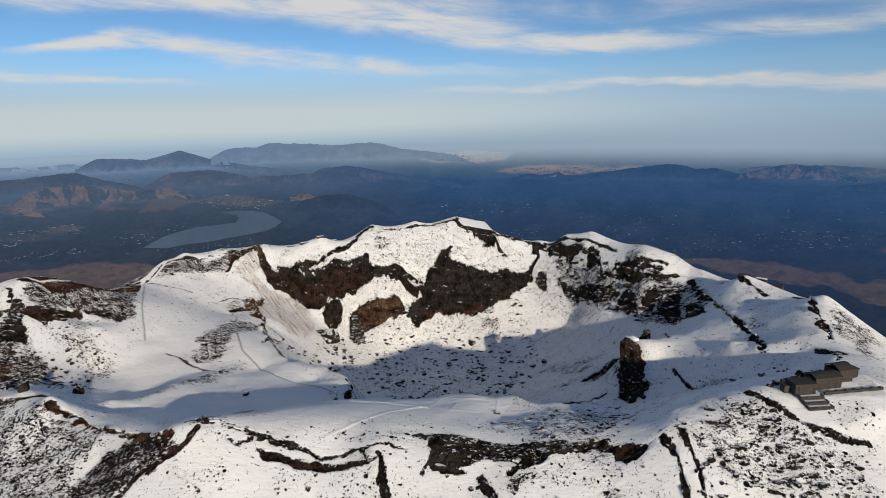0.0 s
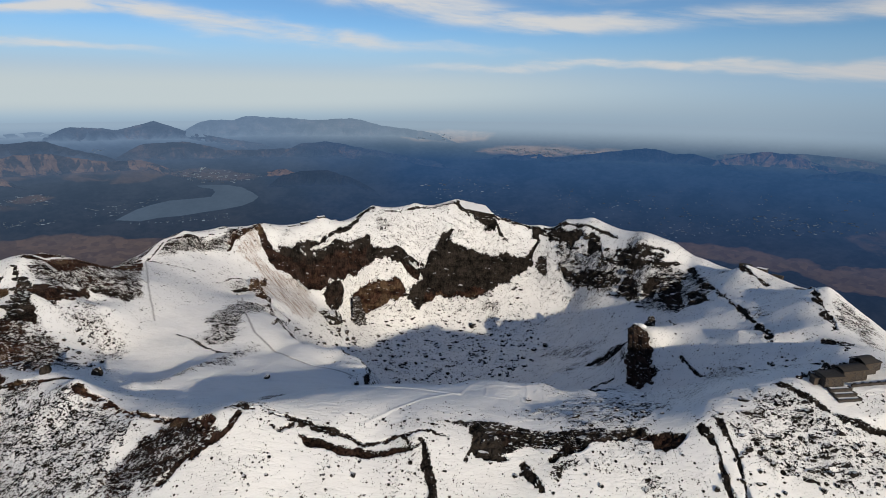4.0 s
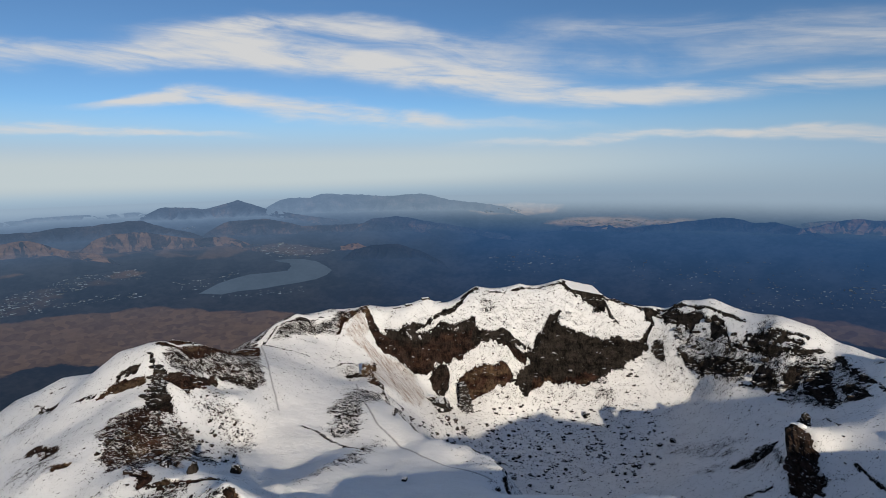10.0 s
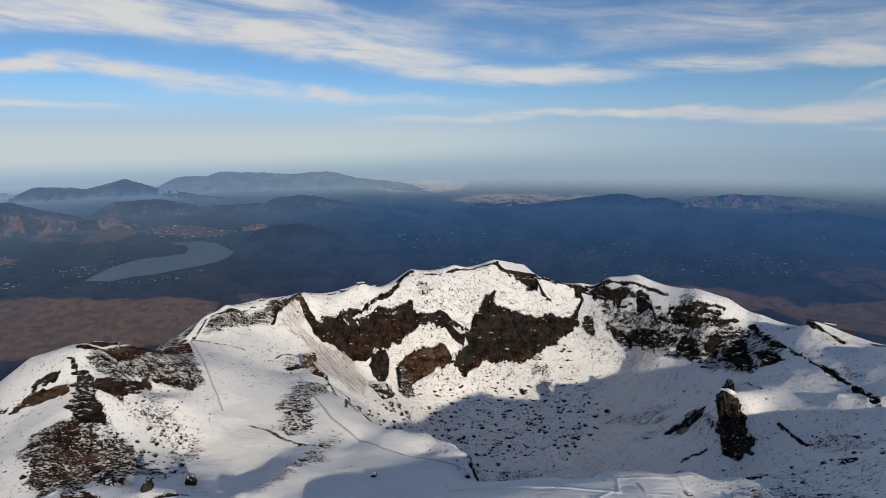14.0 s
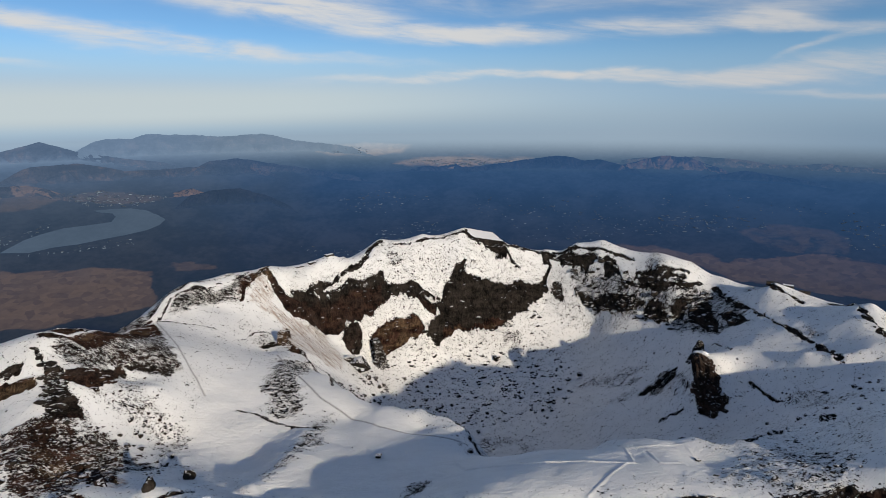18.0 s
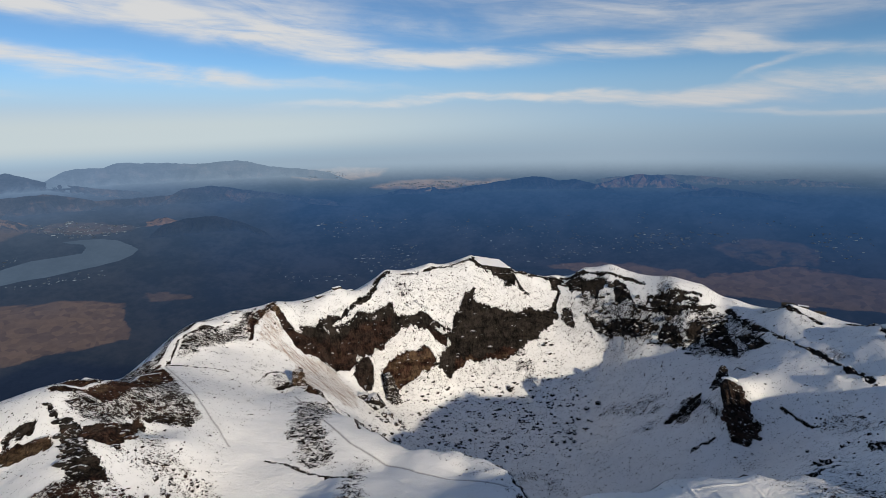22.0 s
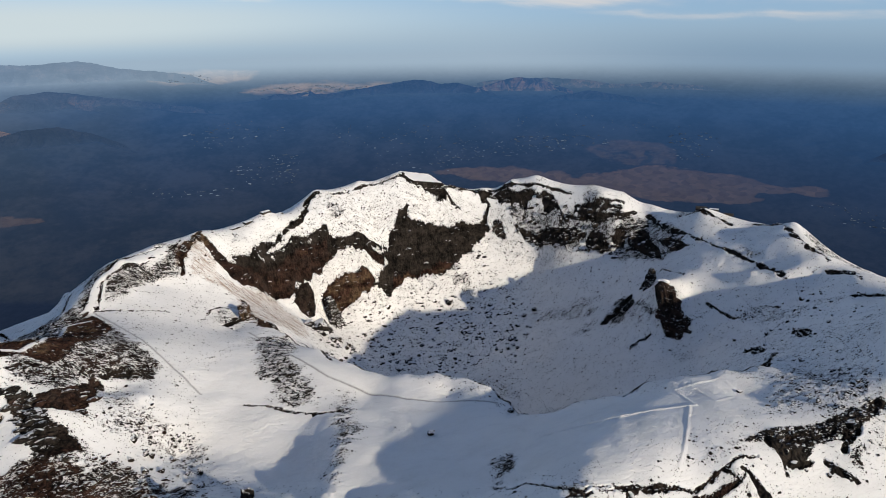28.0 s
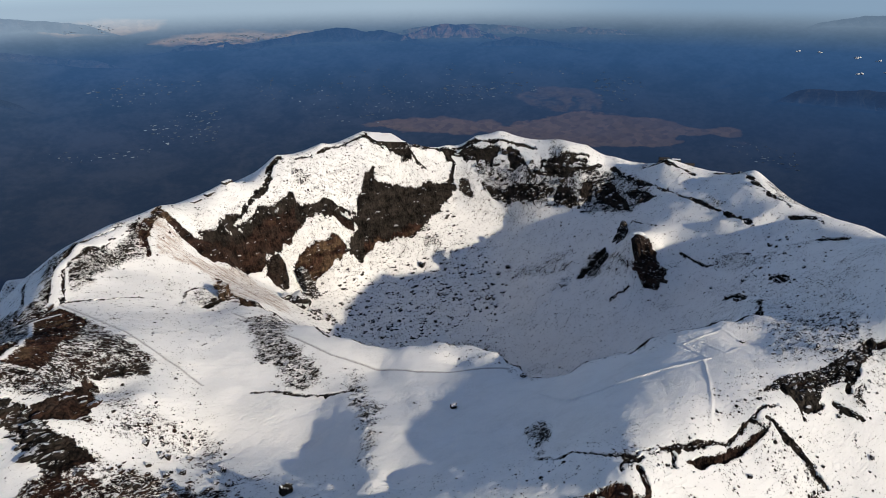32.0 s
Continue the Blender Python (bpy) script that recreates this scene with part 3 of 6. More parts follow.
rock_line("flat_line", [(-138.4, 46.4), (-124.1, 42.3), (-108.6, 44.3)], 0.5, 0.8, 0.3)
rock_line("cliff_top_edge", [(-7.9, 126.8), (-18.8, 123.3), (-34.8, 116.7), (-54.8, 109.7), (-61.5, 104.0), (-71.4, 103.4)], 1.3, 1, 0.1)
rock_line("slab_break_edge", [(-6.9, 121.9), (7.0, 123.7), (25.6, 125.5), (39.8, 125.5)], 1.4, 1, 0.1)
rock_line("cornice_thin", [(133.5, 150.0), (143.7, 140.9), (152.8, 130.3), (162.9, 119.1), (171.6, 110.0), (175.7, 99.5)], 1.2, 0.95, 0.1)
rock_line("cornice", [(126.9, 147.1), (135.9, 139.4), (143.8, 129.9), (151.6, 121.2), (159.8, 114.8), (161.6, 107.9), (163.6, 97.7)], 3.0, 1, 0.1)
rock_line("cornice_foot", [(163.6, 97.7), (163.2, 92.2), (164.9, 88.0)], 2.4, 0.95, 0.2)
rock_line("far_gully", [(125.1, 144.1), (126.3, 138.1), (120.3, 132.8), (118.1, 127.3)], 1.8, 0.95, 0.1)
rock_line("ledge_upper", [(184.3, 79.0), (191.6, 74.3), (201.2, 71.1)], 1.6, 1, 0.1)
rock_line("ledge_middle", [(173.2, 89.4), (179.2, 81.3), (185.2, 73.8), (196.4, 67.9)], 2.0, 1, 0.1)
rock_line("ledge_lower", [(171.2, 88.0), (177.8, 77.5), (183.2, 68.9), (192.8, 63.5), (204.0, 61.3)], 2.6, 1, 0.15)
rock_line("ledge_dark", [(165.5, 89.6), (173.0, 80.8), (175.0, 78.0)], 1.8, 0.95, 0.2)
rock_line("crest_break", [(211.7, 53.2), (210.1, 43.0), (208.8, 36.2)], 2.2, 0.9, 0.2)
rock_line("ledge_line", [(207.9, 29.3), (207.4, 15.0), (206.0, 1.4), (203.5, -12.8), (202.7, -23.7)], 1.6, 0.95, 0.1)
rock_line("crest_rocks", [(222.7, 35.2), (226.7, 28.9), (226.2, 17.3), (229.6, -0.1)], 1.7, 0.9, 0.3)
rock_line("crest_rocks_far", [(240.0, -8.7), (241.2, -18.5), (230.5, -36.6), (225.8, -52.5), (219.0, -70.2)], 2.0, 0.9, 0.3)
rock_line("ledge_end", [(202.6, -25.5), (199.7, -44.1), (194.3, -61.6)], 1.7, 0.9, 0.1)
rock_line("bench_rocks", [(210.3, -76.2), (213.4, -84.8), (204.5, -94.6)], 1.7, 0.9, 0.2)
rock_line("bench_step", [(187.9, -103.6), (190.2, -113.4)], 1.8, 1, 0.1)
rock_line("pit_ledge", [(163.0, -42.3), (164.2, -53.3), (167.6, -61.1)], 0.6, 0.9, 0.1)
rock_line("pit_outcrop", [(123.3, -28.1), (132.4, -32.6)], 1.5, 0.75, 0.1)
rock_line("pit_outcrop_two", [(132.7, 3.2), (141.5, 4.2), (151.8, 4.0)], 2.2, 0.9, 0.1)
rock_line("slope_rocks", [(145.4, -101.8), (150.2, -102.3), (136.7, -112.4)], 2.0, 0.95, 0.1)
rock_line("slope_rocks_low", [(133.8, -91.0), (135.0, -93.5), (124.5, -102.6)], 1.6, 0.85, 0.1)
rock_line("platform_rock", [(92.5, -125.0), (99.8, -121.0), (117.7, -112.4)], 1.0, 0.9, 0.1)
rock_line("ridge_edge", [(-130.4, -26.9), (-125.3, -23.6), (-116.3, -24.5)], 1.0, 0.85, 0.3)
rock_line("ridge_crest_edge", [(-193.2, 110.5), (-169.2, 72.7), (-152.9, 39.5), (-145.0, 41.0), (-141.9, 45.8)], 1.0, 0.9, 0.6)
rock_line("rim_crest_left", [(-153.3, 57.5), (-153.5, 85.6), (-149.6, 91.6), (-143.8, 82.9)], 0.8, 0.8, 0.3)
rock_line("near_gully", [(30.7, -161.7), (32.2, -163.5), (32.8, -167.5), (34.3, -170.9), (35, -180)], 0.9, 0.95, 0.2)
rock_line("near_spur_small", [(25.9, -159.5), (28.0, -163.3)], 0.8, 0.85, 0.2)
rock_line("near_streak", [(59.3, -167.8), (63.0, -174.6)], 1.0, 0.9, 0.2)
rock_line("slab_edge", [(-5.5, 149.7), (-13.5, 145.3), (-21.3, 132.8), (-38.2, 119.9), (-50.7, 113.9), (-60.2, 103.8)], 1.6, 1, 0.2)
rock_line("slab_skyline", [(3.5, 148.2), (33.7, 154.4), (59.4, 157.6)], 1.0, 0.8, 0.2)
rock_line("summit_block", [(63.3, 160.9), (67.5, 153.0), (69.9, 150.7), (81.3, 150.3), (89.9, 147.8)], 2.6, 1, 0.2)
rock_line("summit_edge", [(91.8, 151.7), (98.1, 153.6), (116.7, 153.7), (132.8, 145.8)], 2.2, 1, 0.2)
rock_line("slab_crack", [(92.3, 148.2), (97.8, 141.3), (101.7, 138.2)], 0.7, 0.8, 0.2)
rock_line("gully_top", [(56.8, 138.9), (49.6, 134.2), (44.6, 129.3), (40.0, 127.4)], 2.0, 0.9, 0.1)
rock_line("ochre_rock", [(-75.5, 57.5), (-70.1, 46.4), (-65.1, 31.6)], 2.4, 0.9, 1)
rock_line("pit_lip", [(-62, 35), (-58, 20), (-47, -3), (-37, -22), (-30, -33), (-20, -40)], 1.6, 0.6, 0.4)
rock_line("red_ledge", [(-176.2, -52.0), (-168.5, -50.2), (-157.7, -49.1)], 2.2, 1, 0.9)
rock_line("flank_ledge", [(-194.1, -49.8), (-180.3, -51.3)], 1.2, 0.8, 0.4)
rock_line("flank_ledge_upper", [(-172.3, -43.3), (-163.8, -41.1)], 1.4, 0.85, 0.4)
rock_line("flank_rocks", [(-228.0, -28.0), (-205.7, -44.7)], 2.2, 0.85, 0.4)
rock_line("flank_step", [(-228.1, -18.2), (-222.5, -16.1)], 1.4, 0.8, 0.4)
rock_line("low_rocks", [(-190.1, -77.5), (-171.8, -88.3)], 2.2, 0.85, 0.6)
rock_line("low_red", [(-165.1, -100.2), (-157.2, -100.7)], 2.0, 0.85, 0.9)
rock_line("low_brown", [(-127.5, -111.7), (-122.2, -111.1), (-116.9, -115.8)], 2.4, 0.85, 0.8)
rock_line("low_edge", [(-112.6, -118.9), (-100.4, -121.6), (-94.4, -121.3), (-88.0, -115.8)], 1.4, 0.8, 0.5)
rock_line("left_brown", [(-108.8, -118.5), (-99.9, -122.0)], 1.8, 0.9, 0.9)
rock_line("left_knob", [(-130.4, -90.8), (-129.4, -87.7), (-112.2, -104.4)], 3.0, 0.9, 1)
rock_line("hut_wall_line", [(135.3, -157.9), (140.6, -164.0), (144.2, -168.6), (151.9, -171.1), (159.4, -172.8)], 0.65, 1, 0.1)
rock_line("rim_rocks", [(-30.2, -136.9), (-25.6, -138.9), (-23.1, -147.6), (-18.9, -153.4), (-10.8, -153.5), (-1.2, -155.0), (6.3, -156.6), (14.7, -159.9), (22.2, -159.4), (30.7, -159.0), (38.6, -160.1)], 0.42, 0.95, 0.4)
rock_line("rim_block", [(47.3, -158.7), (51.9, -162.5), (51.0, -165.4), (46.3, -164.7)], 2.0, 1, 0.2)
rock_line("rim_crest", [(59.8, -160.1), (67.4, -162.9), (75.2, -163.5), (85.5, -162.9), (93.2, -161.8)], 0.8, 0.95, 0.2)
rock_line("rim_gully_two", [(67.6, -167.8), (76.4, -165.5), (89.9, -163.7)], 1.0, 0.8, 0.3)
rock_line("rim_gully_three", [(59.3, -167.8), (61.9, -173.9)], 1.0, 0.8, 0.2)
rock_line("terrace_lip", [(-20, -40), (-8, -45), (2, -55), (8, -67), (8, -80), (9, -90), (14, -94)], 0.9, 0.85, 0.4)
rock_line("platform_lip", [(14, -94), (27, -96), (38, -103), (50, -107), (60, -113), (74, -119), (88, -122)], 1.0, 0.75, 0.1)
snow_mark("trail_down", [(-139.6, 46.5), (-129.3, 26.2), (-118.8, 3.8), (-112.0, -10.5), (-105.7, -22.2), (-100.7, -31.9)], 0.34, -0.25)
snow_mark("rim_path", [(-141.9, 46.5), (-138.7, 63.5), (-133.0, 70.3), (-121.5, 85.0), (-107.6, 93.7)], 1.4, 0.15)
snow_mark("rim_path_low", [(-136.5, 48.4), (-134.0, 64.2)], 0.7, 0.12)
snow_mark("ridge_path", [(-165.4, -24.7), (-161.6, -23.8), (-156.3, -26.6), (-152.2, -26.8), (-147.6, -16.9), (-149.7, 35.7), (-139.8, 35.2)], 0.8, 0.2)
snow_mark("trail_terrace", [(-75.4, 25.5), (-65.0, -5.3), (-52.0, -32.6), (-39.5, -46.3), (-27.7, -60.1), (2.2, -79.8)], 0.42, -0.25)
snow_mark("snow_drift_line", [(-5.6, -105.1), (-4.8, -118.0), (6.0, -122.3), (23.0, -127.5), (44.0, -134.2)], 0.4, 0.35)
snow_mark("fence_side", [(44.0, -134.2), (48.7, -121.2)], 0.3, 0.22)
snow_mark("fence_back", [(48.7, -121.2), (68.2, -123.8)], 0.3, 0.22)
snow_mark("fence_end", [(68.2, -123.8), (67.0, -132.0)], 0.3, 0.22)
snow_mark("fence_inner", [(60.8, -135.4), (52.0, -135.5), (54.0, -126.5)], 0.3, 0.22)
snow_mark("bulldozed_track", [(41.3, -134.0), (23.4, -148.2), (15.1, -154.2)], 0.42, 0.22)

# ---- noise on arrays ----
def hashed(ix, iy, seed):
    n = (ix * 374761393 + iy * 668265263 + seed * 974634777) & 0xFFFFFFFF
    n = ((n ^ (n >> 13)) * 1274126177) & 0xFFFFFFFF
    return ((n ^ (n >> 16)) & 0xFFFF) / 65535.0


def value_noise(x, y, seed=0):
    fx, fy = np.floor(x), np.floor(y)
    ix, iy = fx.astype(np.int64), fy.astype(np.int64)
    tx, ty = x - fx, y - fy
    tx, ty = tx * tx * tx * (tx * (tx * 6 - 15) + 10), ty * ty * ty * (ty * (ty * 6 - 15) + 10)
    a, b = hashed(ix, iy, seed), hashed(ix + 1, iy, seed)
    c, d = hashed(ix, iy + 1, seed), hashed(ix + 1, iy + 1, seed)
    return (a + (b - a) * tx) * (1 - ty) + (c + (d - c) * tx) * ty


def fbm(x, y, size, octaves=4, gain=0.5, seed=0):
    """Between about -1 and 1."""
    total, amount, reach = 0.0, 1.0, 0.0
    turn = 0.0
    for k in range(octaves):
        turn += 0.7
        u, v = x * math.cos(turn) - y * math.sin(turn), x * math.sin(turn) + y * math.cos(turn)
        total = total + amount * (value_noise(u / size, v / size, seed + k * 7) - 0.5)
        reach += amount * 0.5
        size, amount = size * 0.47, amount * gain
    return total / reach


def ridged(x, y, size, octaves=4, seed=0):
    total, amount, reach = 0.0, 1.0, 0.0
    for k in range(octaves):
        total = total + amount * (1 - np.abs(2 * value_noise(x / size + 3.7 * k, y / size - 1.3 * k, seed + k) - 1))
        reach += amount
        size, amount = size * 0.45, amount * 0.5
    return total / reach


def step(lo, hi, v):
    t = np.clip((v - lo) / (hi - lo), 0, 1)
    return t * t * (3 - 2 * t)


def line_distance(x, y, line):
    best = np.full(x.shape, 1e9)
    for (ax, ay), (bx, by) in zip(line[:-1], line[1:]):
        vx, vy = bx - ax, by - ay
        t = np.clip(((x - ax) * vx + (y - ay) * vy) / max(vx * vx + vy * vy, 1e-6), 0, 1)
        best = np.minimum(best, np.hypot(x - ax - t * vx, y - ay - t * vy))
    return best


def inside_distance(x, y, outline):
    """Distance to the outline, positive inside."""
    ring = list(outline) + [outline[0]]
    inside = np.zeros(x.shape, bool)
    for (ax, ay), (bx, by) in zip(ring[:-1], ring[1:]):
        if ay == by:
            continue
        crosses = (ay > y) != (by > y)
        inside ^= crosses & (x < (bx - ax) * (y - ay) / (by - ay) + ax)
    d = line_distance(x, y, ring)
    return np.where(inside, d, -d)


def window_of(line, margin):
    xs, ys = [p[0] for p in line], [p[1] for p in line]
    i0, i1 = np.searchsorted(gx, (min(xs) - margin, max(xs) + margin))
    j0, j1 = np.searchsorted(gy, (min(ys) - margin, max(ys) + margin))
    return slice(j0, j1), slice(i0, i1)


def grid_axis(lo, hi, step_lo, step_hi, out, reach):
    inner = [lo]
    while inner[-1] < hi:
        t = (inner[-1] - lo) / (hi - lo)
        inner.append(inner[-1] + step_lo + (step_hi - step_lo) * t)
    grow, size = [], step_hi
    while not grow or grow[-1] < out:
        size *= 1.12
        grow.append((grow[-1] if grow else inner[-1]) + size)
    back, size = [], step_lo
    while not back or back[-1] > reach:
        size *= 1.12
        back.append((back[-1] if back else inner[0]) - size)
    return np.array(back[::-1] + inner + grow)


# ---- the mountain's mesh ----
gx = grid_axis(-235, 275, 0.54, 0.54, 2900, -2800)
gy = grid_axis(-205, 185, 0.32, 0.58, 2900, -2900)
X, Y = np.meshgrid(gx, gy)
Z = base_height(X, Y)
core = step(420, 300, np.hypot(X - CX, Y - CY))
wobble = fbm(X, Y, 9, 4, 0.55, 11)
fine = fbm(X, Y, 2.6, 3, 0.6, 23)
gradient = np.hypot(np.gradient(Z, axis=0) / np.gradient(Y, axis=0), np.gradient(Z, axis=1) / np.gradient(X, axis=1))

rock = 0.10 + 0.22 * step(0.25, 0.7, fbm(X, Y, 22, 3, 0.5, 41)) + 0.16 * step(0.75, 1.3, gradient)
rock += 0.12 * step(340, 420, np.hypot(X - CX, Y - CY))
smooth_terrace = inside_distance(X, Y, [(-100, -20), (-60, 20), (-15, -55), (4, -90), (40, -112), (110, -128), (100, -142), (0, -145), (-60, -115), (-100, -75)])
rock *= 1 - 0.75 * step(-4, 6, smooth_terrace)
red = np.full(X.shape, 0.2)
for outline, amount, tint in ROCK_AREAS.values():
    win = window_of(outline, 14)
    x, y = X[win], Y[win]
    inside = inside_distance(x, y, outline)
    loose_edge = 0.35 + 0.65 * step(-140, -110, y)
    m = step(-0.5, 0.5, inside + loose_edge * (1.5 * wobble[win] + 1.3 * fine[win])) if amount > 0.6 else step(-3.5, 3.5, inside + 5 * wobble[win] + 2 * fine[win])
    rock[win] = np.maximum(rock[win], amount * m)
    red[win] = red[win] * (1 - m) + tint * m
for key, (line, width, amount, tint) in ROCK_LINES.items():
    win = window_of(line, 4 * width + 4)
    x, y = X[win], Y[win]
    d = line_distance(x + 1.1 * wobble[win], y + 0.9 * fine[win], line)
    wide = width * (0.85 + 1.5 * wobble[win] + 0.6 * fine[win])
    m = step(1.35, 0.7, d / np.maximum(wide, (0.42 if "gully" in key or "wall" in key else 0.1) * width))
    rock[win] = np.maximum(rock[win], 0.93 * amount * m)
    near = step(2.5, 0.8, d / width)
    red[win] = red[win] * (1 - near) + tint * near
track = np.zeros(X.shape)
for line, width, lift in SNOW_MARKS.values():
    win = window_of(line, 4 * width + 2)
    d = line_distance(X[win] + 0.3 * fine[win], Y[win], line)
    m = step(1.6, 0.4, d / width)
    Z[win] += lift * m
    rock[win] *= 1 - 0.9 * m
    if lift < 0:
        track[win] = np.maximum(track[win], m)

# level ground under the huts
pad = np.where(Y < -160.5, -6.5 + 0.42 * (Y + 160.5), -6.5 + 0.06 * (Y + 160.5))
flat = step(-3, 1.5, inside_distance(X, Y, [(144, -153), (144, -169), (158, -170), (174, -163), (174, -148), (156, -150)]))
Z += flat * (pad - Z)
rock *= 1 - 0.6 * flat
bare = step(0.56, 0.84, rock + 0.22 * fine) * core
Z -= 1.1 * bare
# strata: the steep rock breaks into walls and ledges
slope_of = step(0.45, 0.95, gradient)
bent = Z + 3.0 * fbm(X, Y, 16, 3, 0.5, 51) + 0.06 * X
rank = bent / 4.4
part_of = rank - np.floor(rank)
ledges = (np.floor(rank) + step(0.22, 0.68, part_of)) * 4.4 - bent
far_side = step(60, 90, Y)
Z += bare * slope_of * (0.85 - 0.4 * far_side) * ledges
Z += bare * ((2.8 - 1.2 * far_side) * (ridged(X, Y * 0.45, 7.5, 4, 5) - 0.5) + 0.9 * fbm(X * 0.7, Y, 2.4, 3, 0.7, 9) + 1.8 * far_side * (ridged(X, Y * 0.12, 3.4, 3, 19) - 0.6))
Z += (1 - bare) * core * (0.55 * fbm(X, Y, 13, 5, 0.55, 3) + step(0.05, 0.4, rock) * 0.55 * np.maximum(fbm(X, Y, 2.2, 2, 0.6, 31), 0))
Z += (1 - core) * 9 * (ridged(X, Y, 90, 5, 8) - 0.5)
steepness = np.hypot(np.gradient(Z, axis=0) / np.gradient(Y, axis=0), np.gradient(Z, axis=1) / np.gradient(X, axis=1))
ledge = bare * step(0.95, 0.45, steepness) * step(35, 75, Y)


def sheet_mesh(name, X, Y, Z, mats, rough=None, layers=()):
    ny, nx = X.shape
    mesh = bpy.data.meshes.new(name)
    mesh.vertices.add(nx * ny)
    mesh.vertices.foreach_set("co", np.column_stack([X.ravel(), Y.ravel(), Z.ravel()]).astype(np.float32).ravel())
    i = np.arange(nx * ny).reshape(ny, nx)
    quads = np.stack([i[:-1, :-1], i[:-1, 1:], i[1:, 1:], i[1:, :-1]], -1).reshape(-1, 4)
    n = len(quads)
    mesh.loops.add(n * 4)
    mesh.polygons.add(n)
    mesh.loops.foreach_set("vertex_index", quads.ravel().astype(np.int32))
    mesh.polygons.foreach_set("loop_start", np.arange(0, n * 4, 4, dtype=np.int32))
    mesh.polygons.foreach_set("use_smooth", (np.full(n, True) if rough is None else (rough[:-1, :-1] < 0.4).ravel()))
    for m in mats:
        mesh.materials.append(m)
    mesh.update(calc_edges=True)
    for key, values in layers:
        mesh.attributes.new(key, "FLOAT", "POINT").data.foreach_set("value", values.astype(np.float32).ravel())
    return mesh


def lava_colour(s, place, tint):
    """Basalt, black to rust red and ochre, in patches and grain."""
    patch = s.noise(s.stretch(place, (1.0, 1.0, 1.6)), 0.075, 6, 0.62, 0.5)
    streaks = s.noise(s.stretch(place, (1.0, 1.0, 0.14)), 0.9, 5, 0.68)
    beds = s.noise(s.stretch(place, (0.12, 0.12, 1.0), (0, radians(8), 0)), 0.55, 5, 0.6)
    grain = s.math("ADD", s.math("MULTIPLY", s.noise(place, 1.3, 6, 0.78), 0.38), s.math("ADD", s.math("MULTIPLY", streaks, 0.44), s.math("MULTIPLY", beds, 0.18)))
    grain = s.ramp(s.math("ADD", grain, s.math("MULTIPLY", s.math("SUBTRACT", s.noise(place, 0.16, 5, 0.6), 0.5), 0.5)), 0.36, 0.68)
    dark = s.mix(grain, (0.0020, 0.0019, 0.0018), (0.060, 0.049, 0.041))
    rust = s.mix(grain, (0.005, 0.003, 0.0025), (0.095, 0.046, 0.032))
    ochre = s.mix(grain, (0.022, 0.014, 0.009), (0.20, 0.130, 0.078))
    warm = s.mix(s.ramp(s.math("ADD", patch, s.math("MULTIPLY", s.math("SUBTRACT", tint, 0.78), 0.5)), 0.50, 0.66), rust, ochre)
    return s.mix(s.ramp(s.math("ADD", tint, s.math("MULTIPLY", s.math("SUBTRACT", patch, 0.5), 1.1)), 0.22, 0.9), dark, warm)


def stones(s, place, scale, chance, least, most):
    """Loose stones of uneven size, more of them where chance is high."""
    cell = s.add("ShaderNodeTexVoronoi")
    s.link(place, cell.inputs["Vector"])
    cell.inputs["Scale"].default_value = scale
    r, g, _ = s.xyz(cell.outputs["Color"])
    size = s.math("ADD", least, s.math("MULTIPLY", s.math("MULTIPLY", g, g), most - least))
    lies = s.math("LESS_THAN", r, chance)
    return s.math("MULTIPLY", lies, s.ramp(s.math("SUBTRACT", size, cell.outputs["Distance"]), -0.03, 0.05))


snow, s = material("snow_and_lava")
place = s.add("ShaderNodeTexCoord").outputs["Object"]
amount = s.add("ShaderNodeAttribute", attribute_name="rock").outputs["Fac"]
tint = s.add("ShaderNodeAttribute", attribute_name="red").outputs["Fac"]
worn = s.add("ShaderNodeAttribute", attribute_name="track").outputs["Fac"]
shelf = s.add("ShaderNodeAttribute", attribute_name="ledge").outputs["Fac"]
lying = s.stretch(place, (0.75, 1.35, 1.0), (0, 0, radians(15)))
big = s.noise(lying, 0.30, 6, 0.70)
small = s.noise(lying, 1.3, 6, 0.76)
mixed = s.math("ADD", s.math("MULTIPLY", big, 0.42), s.math("MULTIPLY", small, 0.58))
swing = s.math("MINIMUM", s.ramp(amount, 0.62, 0.9, 4.6, 1.5), s.ramp(amount, 0.08, 0.45, 1.2, 4.6))
value = s.math("ADD", s.math("MULTIPLY", amount, 1.12), s.math("MULTIPLY", s.math("SUBTRACT", mixed, 0.5), swing))
shaken = s.noise(s.stretch(place, (1, 1, 1.5)), 0.9, 5, 0.8, 0.5)
chance = s.math("MULTIPLY", s.ramp(amount, 0.035, 0.11), s.ramp(s.math("ADD", amount, s.math("MULTIPLY", s.math("SUBTRACT", big, 0.5), 1.1)), 0.05, 0.5, 0.0, 0.9, False))
shaken_place = s.add("ShaderNodeVectorMath", operation="ADD")
s.link(place, shaken_place.inputs[0])
s.link(s.vec(s.math("MULTIPLY", shaken, 0.5), s.math("MULTIPLY", small, 0.5), 0.0), shaken_place.inputs[1])
loose = s.math("MAXIMUM", stones(s, shaken_place.outputs[0], 1.15, chance, 0.12, 0.5), stones(s, shaken_place.outputs[0], 0.5, s.math("MULTIPLY", chance, 0.75), 0.07, 0.4))
loose = s.math("MAXIMUM", loose, stones(s, shaken_place.outputs[0], 2.3, s.math("MULTIPLY", chance, 0.7), 0.12, 0.5))
